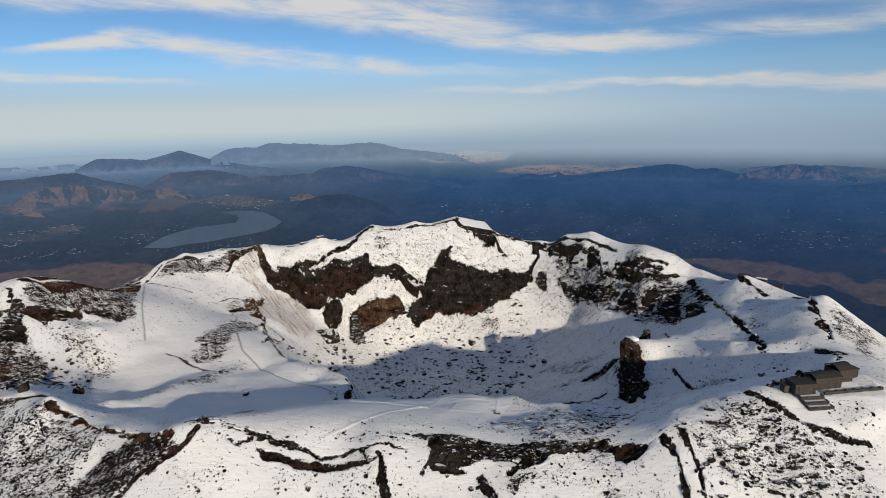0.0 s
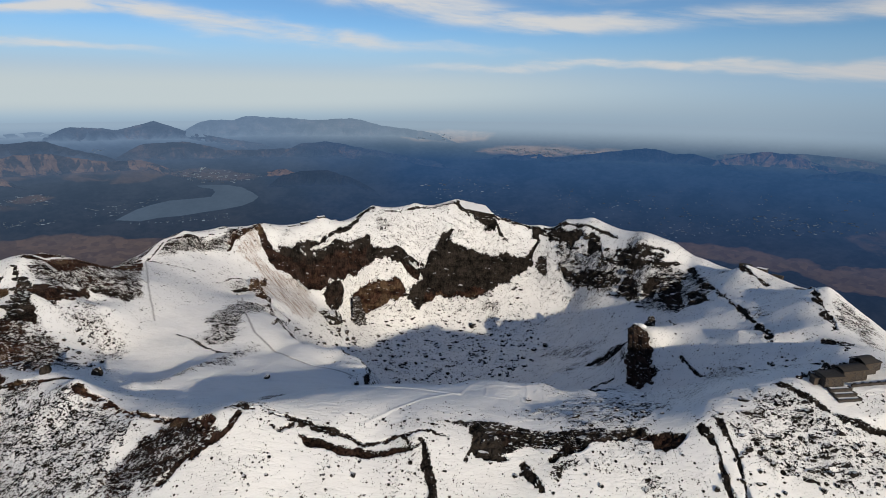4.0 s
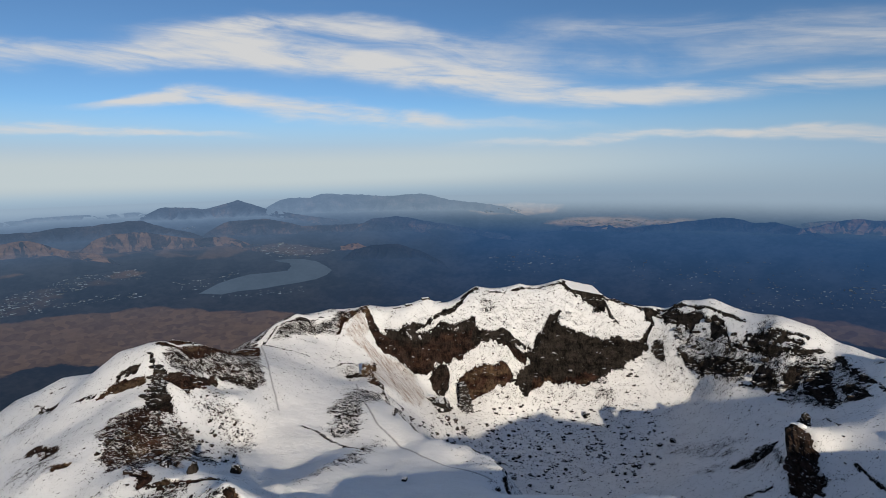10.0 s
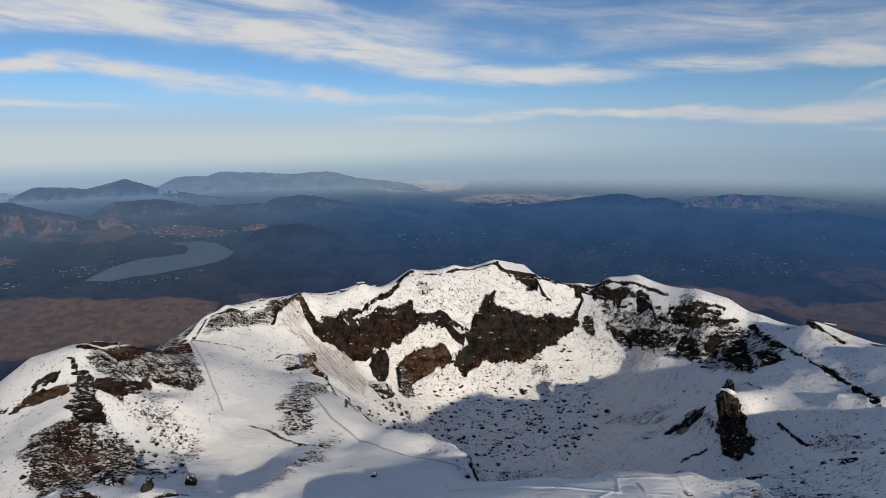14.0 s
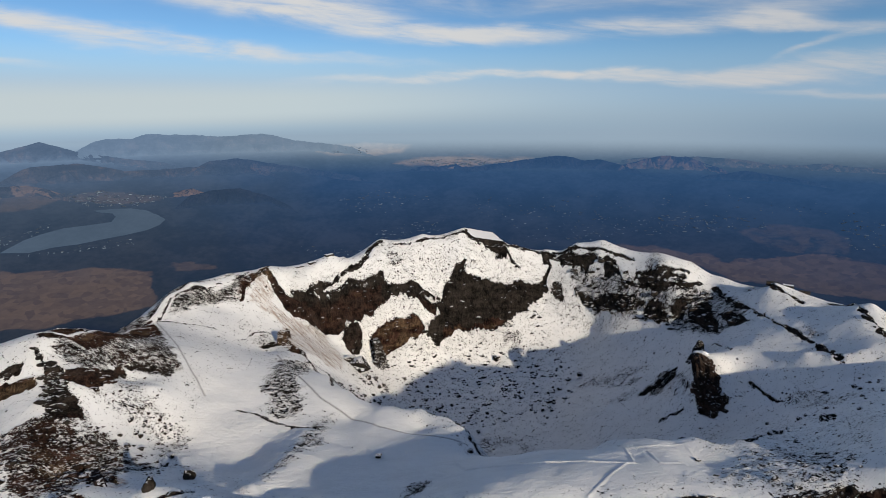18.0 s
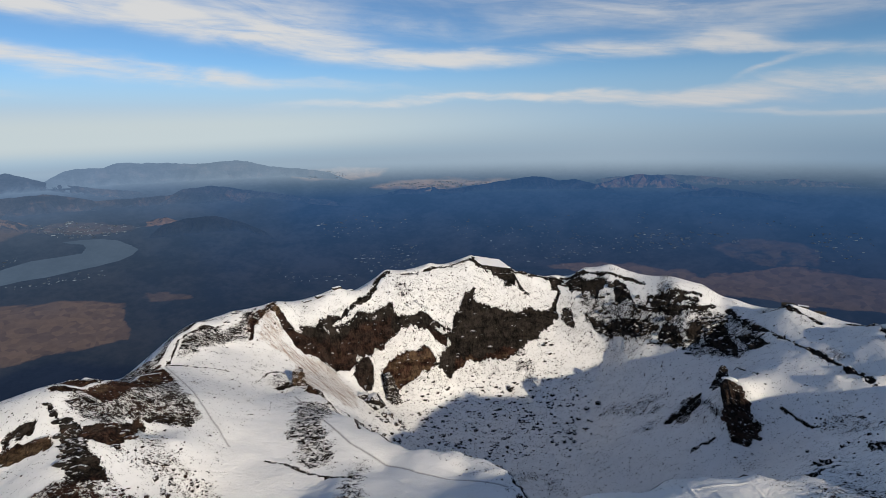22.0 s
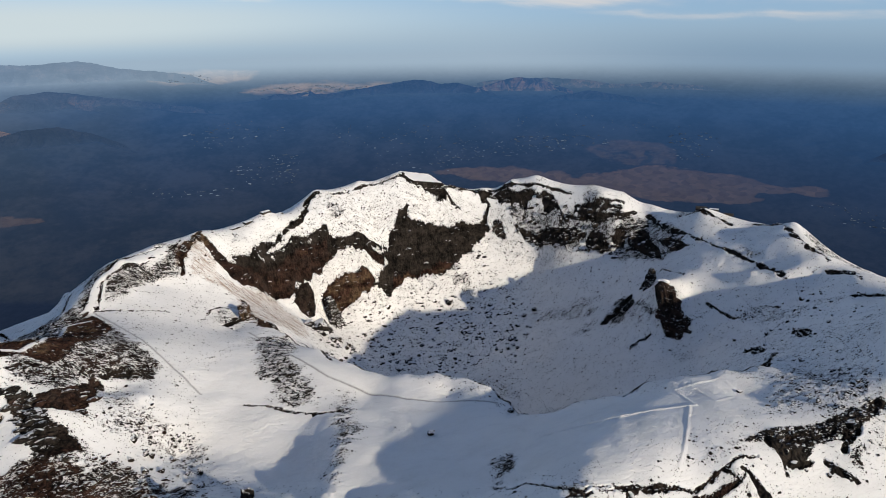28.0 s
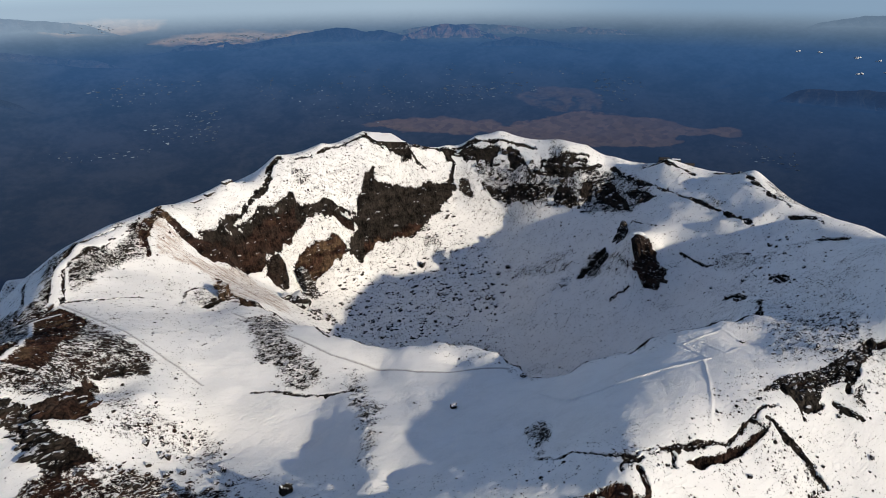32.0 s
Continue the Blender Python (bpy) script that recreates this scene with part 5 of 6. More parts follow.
for outline, amount_of in PLAINS.values():
    d = inside_distance(BEAR + 0.9 * shaken_bear, DIP * 2.2 + 0.7 * shaken_dip, [(a, b * 2.2) for a, b in outline])
    plain = np.maximum(plain, amount_of * step(-0.5, 0.5, d))
rolling = fbm(RR * np.sin(AA), RR * np.cos(AA), 420, 5, 0.5, 77)
ZS = sheet_z(RR) + 14 * rolling * step(1200, 3000, RR) * step(4850, 4500, RR)
GRASS = ((0.040, 0.026, 0.014), (0.130, 0.086, 0.048))
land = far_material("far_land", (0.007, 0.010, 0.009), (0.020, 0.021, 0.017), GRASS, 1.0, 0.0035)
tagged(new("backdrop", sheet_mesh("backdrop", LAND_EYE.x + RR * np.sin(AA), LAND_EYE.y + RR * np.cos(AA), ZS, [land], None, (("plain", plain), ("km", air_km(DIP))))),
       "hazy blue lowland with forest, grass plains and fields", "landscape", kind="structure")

# the hill ranges, each with its spurs and side valleys
HILL_LABELS = {"brown_hill": "small bare brown hill beside the lake", "far_range": "long pale mountain range on the horizon", "dark_mound": "dark wooded mound on the plain",
               "snow_hill": "dark hill with bare snowy patches on top", "cone_range": "blue range with one pointed peak"}
for number, (key, (crest, rise, bareness, crest_km)) in enumerate(RIDGES.items()):
    b0, b1 = crest[0][0], crest[-1][0]
    n = max(60, int((b1 - b0) / 0.06))
    bear = np.linspace(b0, b1, n)
    dip = np.interp(bear, [c[0] for c in crest], [c[1] for c in crest])
    soft_of = np.exp(-np.linspace(-2, 2, 9) ** 2)
    dip = np.convolve(np.pad(dip, 4, mode="edge"), soft_of / soft_of.sum(), "valid")
    fade = np.minimum(1, np.minimum(np.arange(n), n - 1 - np.arange(n)) / (0.16 * n))
    fade = fade * fade * (3 - 2 * fade)
    foot = np.minimum(np.minimum(dip.max(), dip + 0.6 * rise) - rise, dip - 0.3)
    dip = foot + (dip + 0.07 * fbm(bear, bear * 0 + number, 0.8, 4, 0.6, 5) - foot) * fade
    m = 44
    s_ = np.linspace(0, 1.15, m)
    BB, SS = np.meshgrid(bear, s_, indexing="ij")
    S1 = np.clip(SS, 0, 1)
    spur = ridged(BB * 1.5 + 0.35 * np.sin(SS * 4 + BB), SS * 0.55 + BB * 0.25, 1.15, 5, 13 + number) - 0.62
    DD = foot[:, None] + (dip - foot)[:, None] * np.where(SS <= 1, S1 ** 1.1, 1 - (SS - 1) * 3) + 0.75 * rise * spur * np.sin(S1 * math.pi) ** 0.8 * fade[:, None]
    base, peak = radius_of(foot)[:, None] - 14, np.minimum(radius_of(np.maximum(dip, foot + 0.3)), 4800)[:, None]
    R2 = base + np.maximum(0.55 * (peak - base), 40) * SS
    AA2 = np.radians(BB)
    ZR = LAND_EYE.z + R2 * np.tan(np.radians(np.minimum(DD, dip[:, None])))
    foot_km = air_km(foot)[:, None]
    # km that set the painted haze, from foot to crest
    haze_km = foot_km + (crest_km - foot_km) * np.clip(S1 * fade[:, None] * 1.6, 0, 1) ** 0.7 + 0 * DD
    bare_of = np.clip(bareness * (0.25 + 0.9 * step(0.42, 0.75, ridged(BB, SS * 1.5, 0.9, 4, 31))) * fade[:, None], 0, 1.0)
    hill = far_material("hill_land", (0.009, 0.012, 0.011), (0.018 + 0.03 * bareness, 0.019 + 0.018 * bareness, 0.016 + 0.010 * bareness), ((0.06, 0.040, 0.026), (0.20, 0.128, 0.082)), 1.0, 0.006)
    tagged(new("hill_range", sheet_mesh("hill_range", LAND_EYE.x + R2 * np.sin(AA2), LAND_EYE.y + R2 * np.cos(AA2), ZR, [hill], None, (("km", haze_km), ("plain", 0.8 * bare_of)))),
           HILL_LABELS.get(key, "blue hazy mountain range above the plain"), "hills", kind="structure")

# the lake, its grey blue and its haze put into the glow
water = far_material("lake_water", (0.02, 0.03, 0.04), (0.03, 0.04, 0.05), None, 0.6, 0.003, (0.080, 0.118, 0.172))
bm = bmesh.new()
rim = []
for (a0, e0), (a1, e1) in zip(LAKE, LAKE[1:] + LAKE[:1]):
    for k in range(8):
        t = k / 8
        w_ = 0.10 * noise.noise(Vector((a0 * 3 + 5 * t, e0 * 5, k)))
        rim.append(bm.verts.new(on_sheet(a0 + (a1 - a0) * t + w_, e0 + (e1 - e0) * t + w_ * 0.3, 22)))
bm.faces.new(rim)
bmesh.ops.triangulate(bm, faces=bm.faces[:])
mesh = bpy.data.meshes.new("lake")
bm.to_mesh(mesh)
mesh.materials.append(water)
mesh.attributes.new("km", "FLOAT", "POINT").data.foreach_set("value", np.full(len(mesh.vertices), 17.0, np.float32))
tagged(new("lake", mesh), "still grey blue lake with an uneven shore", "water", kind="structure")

# towns: many small pale roofs and walls
pale, s = material("hazy_town_wall")
tint_of = s.add("ShaderNodeNewGeometry").outputs["Random Per Island"]
# walls dimmed to blue grey: the haze over the towns is in their colour
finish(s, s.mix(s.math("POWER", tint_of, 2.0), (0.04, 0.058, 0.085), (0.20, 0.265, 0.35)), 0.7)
for key, (outline, count) in TOWNS.items():
    rng = random.Random(key)
    verts, faces = [], []
    xs, ys = [p[0] for p in outline], [p[1] for p in outline]
    made = 0
    while made < count:
        a, e = rng.uniform(min(xs), max(xs)), rng.uniform(min(ys), max(ys))
        if inside_distance(np.array([a]), np.array([e]), outline)[0] < 0 or noise.noise(Vector((a * 1.6, e * 6, 0))) < rng.uniform(-0.2, 0.35):
            made += 0.1
            continue
        c = on_sheet(a, e, 12)
        w2, d2, h2 = rng.uniform(1.2, 3.6) + 10 * rng.random() ** 5, rng.uniform(2, 6), rng.uniform(0.6, 1.7)
        ca, sa = math.cos(math.radians(a) + rng.gauss(0, 0.25)), math.sin(math.radians(a))
        i = len(verts)
        for sx, sy, sz in ((-1, -1, -1), (1, -1, -1), (1, 1, -1), (-1, 1, -1), (-1, -1, 1), (1, -1, 1), (1, 1, 1), (-1, 1, 1)):
            verts.append((c.x + sx * w2 * ca + sy * d2 * sa, c.y - sx * w2 * sa + sy * d2 * ca, c.z + sz * h2))
        faces += [(i, i + 1, i + 5, i + 4), (i + 1, i + 2, i + 6, i + 5), (i + 2, i + 3, i + 7, i + 6), (i + 3, i, i + 4, i + 7), (i + 4, i + 5, i + 6, i + 7)]
        made += 1
    mesh = bpy.data.meshes.new("town_houses")
    mesh.from_pydata(verts, [], faces)
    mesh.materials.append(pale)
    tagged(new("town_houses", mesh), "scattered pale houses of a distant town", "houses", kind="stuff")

# small cumulus far off
puff, s = material("cloud_white")
finish(s, s.mix(s.noise(s.add("ShaderNodeTexCoord").outputs["Object"], 0.12, 4), (0.34, 0.36, 0.39), (0.56, 0.57, 0.58)), 1.0, None, 0.0)
rng = random.Random(4)
for k, (a, e) in enumerate(CLOUD_PUFFS):
    bm = bmesh.new()
    size = rng.uniform(9, 16)
    for j in range(rng.randint(4, 6)):
        at = Vector((rng.uniform(-1.6, 1.6), rng.uniform(-0.6, 0.6), rng.uniform(0, 0.45))) * size
        ball = bmesh.ops.create_icosphere(bm, subdivisions=3, radius=size * rng.uniform(0.45, 0.8), matrix=Matrix.Translation(at) @ Matrix.Diagonal((1.5, 1, 0.6, 1)))
        for v in ball["verts"]:
            v.co += v.co.normalized() * size * 0.18 * noise.fractal(v.co * 0.16, 1, 2, 4)
    for f in bm.faces:
        f.smooth = True
    mesh = bpy.data.meshes.new("cloud")
    bm.to_mesh(mesh)
    mesh.materials.append(puff)
    ob = tagged(new("cloud", mesh), "small white cumulus cloud over the far land", "cloud", "small far clouds")
    ob.location = far_point(a, e, 4350)

# ---- things on the mountain ----
def part(name, bm, mat, parent=None, label="", smooth=False):
    mesh = bpy.data.meshes.new(name)
    if smooth:
        for f in bm.faces:
            f.smooth = True
    bm.to_mesh(mesh)
    bm.free()
    mesh.materials.append(mat)
    ob = new(name, mesh)
    if parent is not None:
        ob.parent = parent
    if label:
        ob["label"] = label
    return ob


def block(bm, x0, x1, y0, y1, z0, z1, bevel=0.0, lean=0.0):
    made = bmesh.ops.create_cube(bm, size=1.0)["verts"]
    for v in made:
        top = v.co.z > 0
        v.co = Vector((x0 + (x1 - x0) * (v.co.x + 0.5), y0 + (y1 - y0) * (v.co.y + 0.5) + (lean if top else 0), z0 + (z1 - z0) * (v.co.z + 0.5)))
    if bevel:
        edges = list({e for v in made for e in v.link_edges})
        bmesh.ops.bevel(bm, geom=edges, offset=bevel, segments=1, affect="EDGES")
    return bm


def lava_stone(name, least, most, bare_from=0.66):
    """Lava with snow on what faces up; least and most say how red."""
    mat, s = material(name)
    here = s.add("ShaderNodeNewGeometry")
    _, _, upward = s.xyz(here.outputs["Normal"])
    vary = s.add("ShaderNodeObjectInfo").outputs["Random"]
    speckle = s.noise(here.outputs["Position"], 0.8, 5, 0.7)
    lying = s.ramp(s.math("ADD", upward, s.math("MULTIPLY", s.math("SUBTRACT", speckle, 0.5), 1.3)), bare_from, bare_from + 0.12)
    body = lava_colour(s, here.outputs["Position"], s.math("ADD", least, s.math("MULTIPLY", vary, most - least)))
    finish(s, s.mix(lying, body, (0.82, 0.82, 0.84)), 0.9, relief(s, s.math("ADD", s.noise(here.outputs["Position"], 1.6, 6, 0.75), s.math("MULTIPLY", lying, 0.3)), 1.0, 0.9), 0.15)
    return mat


stone, rust_stone, ochre_stone = lava_stone("lava_boulder", 0.0, 0.4, 0.72), lava_stone("rust_lava", 0.45, 0.95, 0.88), lava_stone("ochre_lava", 1.0, 1.2)


def rock_mesh(name, seed, rough=0.35, detail=3, stretch=(1, 1, 1), mat=None):
    """An angular lump of lava, one metre in radius: a ball cut by planes, then broken up."""
    bm = bmesh.new()
    bmesh.ops.create_icosphere(bm, subdivisions=detail, radius=1.0)
    rng = random.Random(seed)
    cuts = [(Vector((rng.gauss(0, 1), rng.gauss(0, 1), rng.gauss(0, 0.8))).normalized(), rng.uniform(0.55, 0.85)) for _ in range(9)]
    for v in bm.verts:
        for n, d in cuts:
            over = v.co.dot(n) - d
            if over > 0:
                v.co -= n * over * 0.9
        v.co *= 1 + rough * noise.fractal(v.co * 1.9 + Vector((seed, 0, 0)), 0.8, 2.0, 4)
        v.co = Vector((v.co.x * stretch[0], v.co.y * stretch[1], v.co.z * stretch[2]))
    mesh = bpy.data.meshes.new(name)
    bm.to_mesh(mesh)
    bm.free()
    mesh.materials.append(mat or stone)
    return mesh


# the rock tower in the crater: a steep buttress, its foot further out than its top
def buttress(top, foot, r_top, r_foot, seed, rough=0.16, long=1.15, turn=90):
    bm = bmesh.new()
    rows, cols = 60, 72
    grid = []
    top, foot = Vector(top), Vector(foot)
    for i in range(rows + 1):
        t = i / rows
        c = top.lerp(foot, t)
        r = r_top + (r_foot - r_top) * t ** 1.3
        if i < 7:
            r *= math.sin(math.pi / 2 * i / 7) ** 0.6
        row = []
        for j in range(cols):
            a = 2 * math.pi * j / cols
            d = Matrix.Rotation(math.radians(turn - 90), 3, "Z") @ Vector((math.cos(a), math.sin(a) * long, 0))
            p = c + d * r
            facet = noise.noise(Vector((math.cos(a) * 1.6, math.sin(a) * 1.6, seed + t * 0.7)))
            crack = 1 - abs(2 * noise.noise(Vector((math.cos(a) * 2.6 + seed, math.sin(a) * 2.6, t * 1.1))))
            grain = noise.fractal(p * 0.33 + Vector((seed, 0, 0)), 0.6, 2.1, 5)
            p += d * r * (0.32 * facet - rough * crack + 0.20 * grain) + Vector((0, 0, 0.9 * grain))
            row.append(bm.verts.new(p))
        grid.append(row)
    for i in range(rows):
        for j in range(cols):
            bm.faces.new([grid[i][j], grid[i + 1][j], grid[i + 1][(j + 1) % cols], grid[i][(j + 1) % cols]])
    bm.faces.new(grid[0][::-1])
    bm.faces.new(grid[-1])
    bmesh.ops.recalc_face_normals(bm, faces=bm.faces[:])
    return bm


tower = part("rock_tower", buttress((145.6, -24.6, -43.4), (146.5, -44, -80), 3.6, 11.5, 3, 0.22, 1.3, 135), lava_stone("tower_lava", 0.45, 0.6, 0.93))
tagged(tower, "sheer dark lava tower with snow on its top", "rock")
cap_snow, s = material("cap_snow")
place = s.add("ShaderNodeTexCoord").outputs["Object"]
finish(s, s.mix(s.noise(place, 0.4), (0.78, 0.79, 0.81), (0.87, 0.87, 0.87)), 0.7, relief(s, s.noise(place, 0.9, 5, 0.65), 0.6, 0.5), 0.08)
bm = bmesh.new()
bmesh.ops.create_icosphere(bm, subdivisions=4, radius=1.0)
for v in bm.verts:
    lump = 1 + 0.22 * noise.fractal(v.co * 1.4, 0.8, 2.0, 4)
    v.co = Matrix.Rotation(math.radians(45), 3, "Z") @ Vector((v.co.x * 2.7 * lump, v.co.y * 3.6 * lump, v.co.z * 1.3 * lump)) + Vector((148.4, -22.6, -44.6))
part("snow_cap", bm, cap_snow, tower, "rounded cap of fresh snow", True)
tagged(part("rock_pinnacle", buttress((165.6, 2.6, -49.0), (158, -5, -74), 1.7, 8.5, 9), stone), "narrow dark lava spike behind the tower", "rock")
tagged(part("rock_outcrop", buttress((146.5, -3, -64.0), (141, 0, -82), 1.6, 4.6, 14, 0.3), stone), "low dark lava outcrop beside the tower", "rock")
tagged(part("rock_outcrop", buttress((-74.0, 48, -39.5), (-73.0, 44.5, -57), 2.6, 5.2, 21), ochre_stone), "ochre lava outcrop above the crater", "rock")
tagged(part("rock_outcrop", buttress((-16, 101.5, -72), (-15, 96, -92), 3.0, 7.0, 27), stone), "dark lava buttress below the far cliff", "rock")

# boulders that stand out, x, y, size, height
lumps = [rock_mesh("boulder", 10 + k, 0.32, 3, (1, 0.85 + 0.05 * k, 0.75 + 0.06 * (k % 3))) for k in range(7)]


def boulder(x, y, size, seed, label, group="", tall=1.0, sink=0.2):
    rng = random.Random(seed)
    ob = new("boulder", lumps[seed % 7])
    ob.matrix_world = pose(x, y, ground_height(x, y) + size * (0.5 - sink) * tall, rng.uniform(-15, 15), rng.uniform(-15, 15), rng.uniform(0, 360)) @ Matrix.Diagonal((size, size, size * tall, 1))
    return tagged(ob, label, "boulder", group)


for k, (x, y, size, tall) in enumerate([(-29, 71, 7.2, 0.9), (-36.5, 75, 3.8, 0.9), (-25, 64, 2.4, 1.0), (-20, 70, 2.0, 0.8), (-15, 66, 1.9, 0.9), (71, 98, 3.2, 1.0),
                                     (20, 55, 2.6, 0.8), (92, 47, 2.4, 0.8), (101, 43, 2.0, 0.8), (110, 60, 2.2, 0.9), (118, 58, 2.4, 0.9), (84, 38, 1.8, 0.8), (-31, -90, 1.5, 0.9),
                                     (4.5, -86, 1.3, 1.2), (-99, -117, 1.8, 1.7), (-93, -98, 1.9, 1.8), (67, -133, 1.2, 0.7), (145, -103, 2.0, 1.0), (141, -107, 1.6, 1.0), (128, -97, 1.4, 1.0)]):
    boulder(x, y, size, 40 + k, "large dark lava boulder lying in the snow", "", tall)
for k, (x, y, size, tall) in enumerate([(147.5, -153.2, 1.3, 1.2), (150.5, -152.6, 1.5, 1.3), (153.0, -151.6, 1.7, 1.5), (155.2, -150.6, 1.4, 1.2), (145.0, -153.5, 1.1, 1.0), (158.5, -149.2, 1.3, 1.0), (142.6, -154.6, 1.0, 1.0), (161.5, -147.2, 1.6, 1.2)]):
    boulder(x, y, size, 70 + k, "dark lava boulder piled behind the huts", "boulders behind the huts", tall)

SCREE = {"pit_floor": ([(-20, 60), (20, 85), (70, 95), (115, 85), (120, 40), (90, 20), (40, 20), (0, 40)], 95, 0.6, 1.7),
         "right_slope": ([(120, -95), (150, -70), (195, -70), (190, -110), (150, -125), (115, -120)], 45, 0.5, 1.3),
         "left_slope": ([(-140, -70), (-115, -45), (-95, -70), (-105, -95), (-130, -100)], 40, 0.5, 1.3),
         "near_slope": ([(-15, -163), (100, -171), (115, -190), (40, -195), (-20, -180)], 40, 0.4, 1.0),
         "far_slab": ([(10, 148), (60, 152), (50, 135), (20, 132)], 30, 0.35, 0.8),
         "rim_flank": ([(115, -172), (150, -172), (160, -192), (120, -195)], 30, 0.4, 1.0)}
for key, (outline, count, small_size, big_size) in SCREE.items():
    rng = random.Random(key)
    xs, ys = [p[0] for p in outline], [p[1] for p in outline]
    made = 0
    while made < count:
        x, y = rng.uniform(min(xs), max(xs)), rng.uniform(min(ys), max(ys))
        if inside_distance(np.array([float(x)]), np.array([float(y)]), outline)[0] < 0:
            continue
        boulder(x, y, small_size + (big_size - small_size) * rng.random() ** 2.5, 100 + made, "small dark lava boulder on a snowy slope", "loose boulders, " + key.replace("_", " "))
        made += 1

# angular blocks that break out of the ledges and rock faces
block_stone = lava_stone("block_lava", 0.0, 0.4, 0.86)
dark_blocks = [rock_mesh("rock_block", 60 + k, 0.26, 2, (1.25, 0.8, 0.75), block_stone) for k in range(6)]
rust_blocks = [rock_mesh("rock_block", 80 + k, 0.26, 2, (1.25, 0.8, 0.75), rust_stone) for k in range(6)]
waiting = []


def rock_block(x, y, size, turn_of, rng, rusty, group):
    z = ground_height(x, y) + size * rng.uniform(-0.15, 0.25)
    m = pose(x, y, z, rng.uniform(-20, 20), rng.uniform(-12, 12), turn_of + rng.uniform(-25, 25)) @ Matrix.Diagonal((size * rng.uniform(0.8, 1.5), size, size * rng.uniform(0.6, 1.0), 1))
    waiting.append((size, m, rng.randrange(6), rusty, group))


for key, (line, width, amount_of, tint_of) in ROCK_LINES.items():
    if amount_of < 0.8:
        continue
    rng = random.Random(key)
    for (ax, ay), (bx, by) in zip(line[:-1], line[1:]):
        long = math.hypot(bx - ax, by - ay)
        if long > 60:
            continue
        for k in range(max(1, int(long / (2.6 * width)))):
            t = rng.random()
            size = width * rng.uniform(0.35, 1.0)
            rock_block(ax + (bx - ax) * t + rng.gauss(0, 0.5 * width), ay + (by - ay) * t + rng.gauss(0, 0.5 * width), size, math.degrees(math.atan2(by - ay, bx - ax)), rng, tint_of > 0.5, "blocks on the rock ledges")
for key, count, lo, hi in (("right_wall_mix", 170, 0.6, 2.6), ("right_wall", 40, 1.0, 2.8), ("wall_block_low", 8, 1.2, 2.8), ("wall_block_mid", 6, 1.2, 2.8), ("wall_block_high", 9, 1.2, 2.8), ("wall_block_side", 6, 1.0, 2.2),
                           ("gully_rocks", 8, 0.8, 2.0), ("ridge_bluff", 60, 0.8, 2.6), ("ridge_lower", 80, 0.4, 1.5), ("ridge_face", 14, 0.8, 2.0), ("ridge_low", 30, 0.7, 1.8), ("pit_scree", 700, 0.25, 1.4), ("terrace_specks", 60, 0.25, 0.7), ("ridge_specks", 120, 0.3, 1.0), ("slope_streaks", 60, 0.25, 0.7), ("rim_specks", 50, 0.3, 0.8), ("left_scree", 220, 0.25, 0.7), ("ridge_sprinkle", 60, 0.4, 1.0), ("ridge_foot", 30, 0.7, 1.8),
                           ("near_rim_rocks", 60, 0.5, 1.5), ("platform_side", 45, 0.4, 1.0), ("brown_cliff_foot", 14, 0.8, 2.2), ("red_cliff", 22, 0.8, 2.2), ("black_cliff", 22, 0.8, 2.2), ("hut_flank", 60, 0.4, 1.2), ("dark_scree", 60, 0.3, 0.9)):
    outline, amount_of, tint_of = ROCK_AREAS[key]
    rng = random.Random(key)
    xs, ys = [q[0] for q in outline], [q[1] for q in outline]
    tries = made = 0
    while made < count and tries < 9000:
        tries += 1
        x, y = rng.uniform(min(xs), max(xs)), rng.uniform(min(ys), max(ys))
        if inside_distance(np.array([x]), np.array([y]), outline)[0] < 0 or noise.noise(Vector((x * 0.09, y * 0.09, 3))) < rng.uniform(-0.4, 0.3):
            continue
        rock_block(x, y, lo + (hi - lo) * rng.random() ** 2, 0, rng, tint_of > 0.5 and rng.random() < 0.8, "blocks in the " + key.replace("_", " "))
        made += 1

# the largest blocks are things of their own, the rest lies as rubble
waiting.sort(key=lambda w_: -w_[0])
for size, m, k, rusty, group in waiting[:280]:
    ob = new("rock_block", (rust_blocks if rusty else dark_blocks)[k])
    ob.matrix_world = m
    tagged(ob, "angular rust brown lava block in the snow" if rusty else "angular black lava block in the snow", "rock", group)
for rusty in (False, True):
    shapes = []
    for mesh in (rust_blocks if rusty else dark_blocks):
        co = np.empty(len(mesh.vertices) * 3)
        mesh.vertices.foreach_get("co", co)
        shapes.append((co.reshape(-1, 3), np.array([list(f.vertices) for f in mesh.polygons])))
    points, corners, at = [], [], 0
    for size, m, k, r, group in waiting[280:]:
        if r != rusty:
            continue
        co, tri = shapes[k]
        m4 = np.array(m)
        points.append(co @ m4[:3, :3].T + m4[:3, 3])
        corners.append(tri + at)
        at += len(co)
    mesh = bpy.data.meshes.new("rubble")
    mesh.from_pydata(np.concatenate(points).tolist(), [], np.concatenate(corners).tolist())
    mesh.materials.append(rust_stone if rusty else block_stone)
    tagged(new("rubble", mesh), "loose rust brown lava rubble in the snow" if rusty else "loose black lava rubble in the snow", "rubble", kind="stuff")

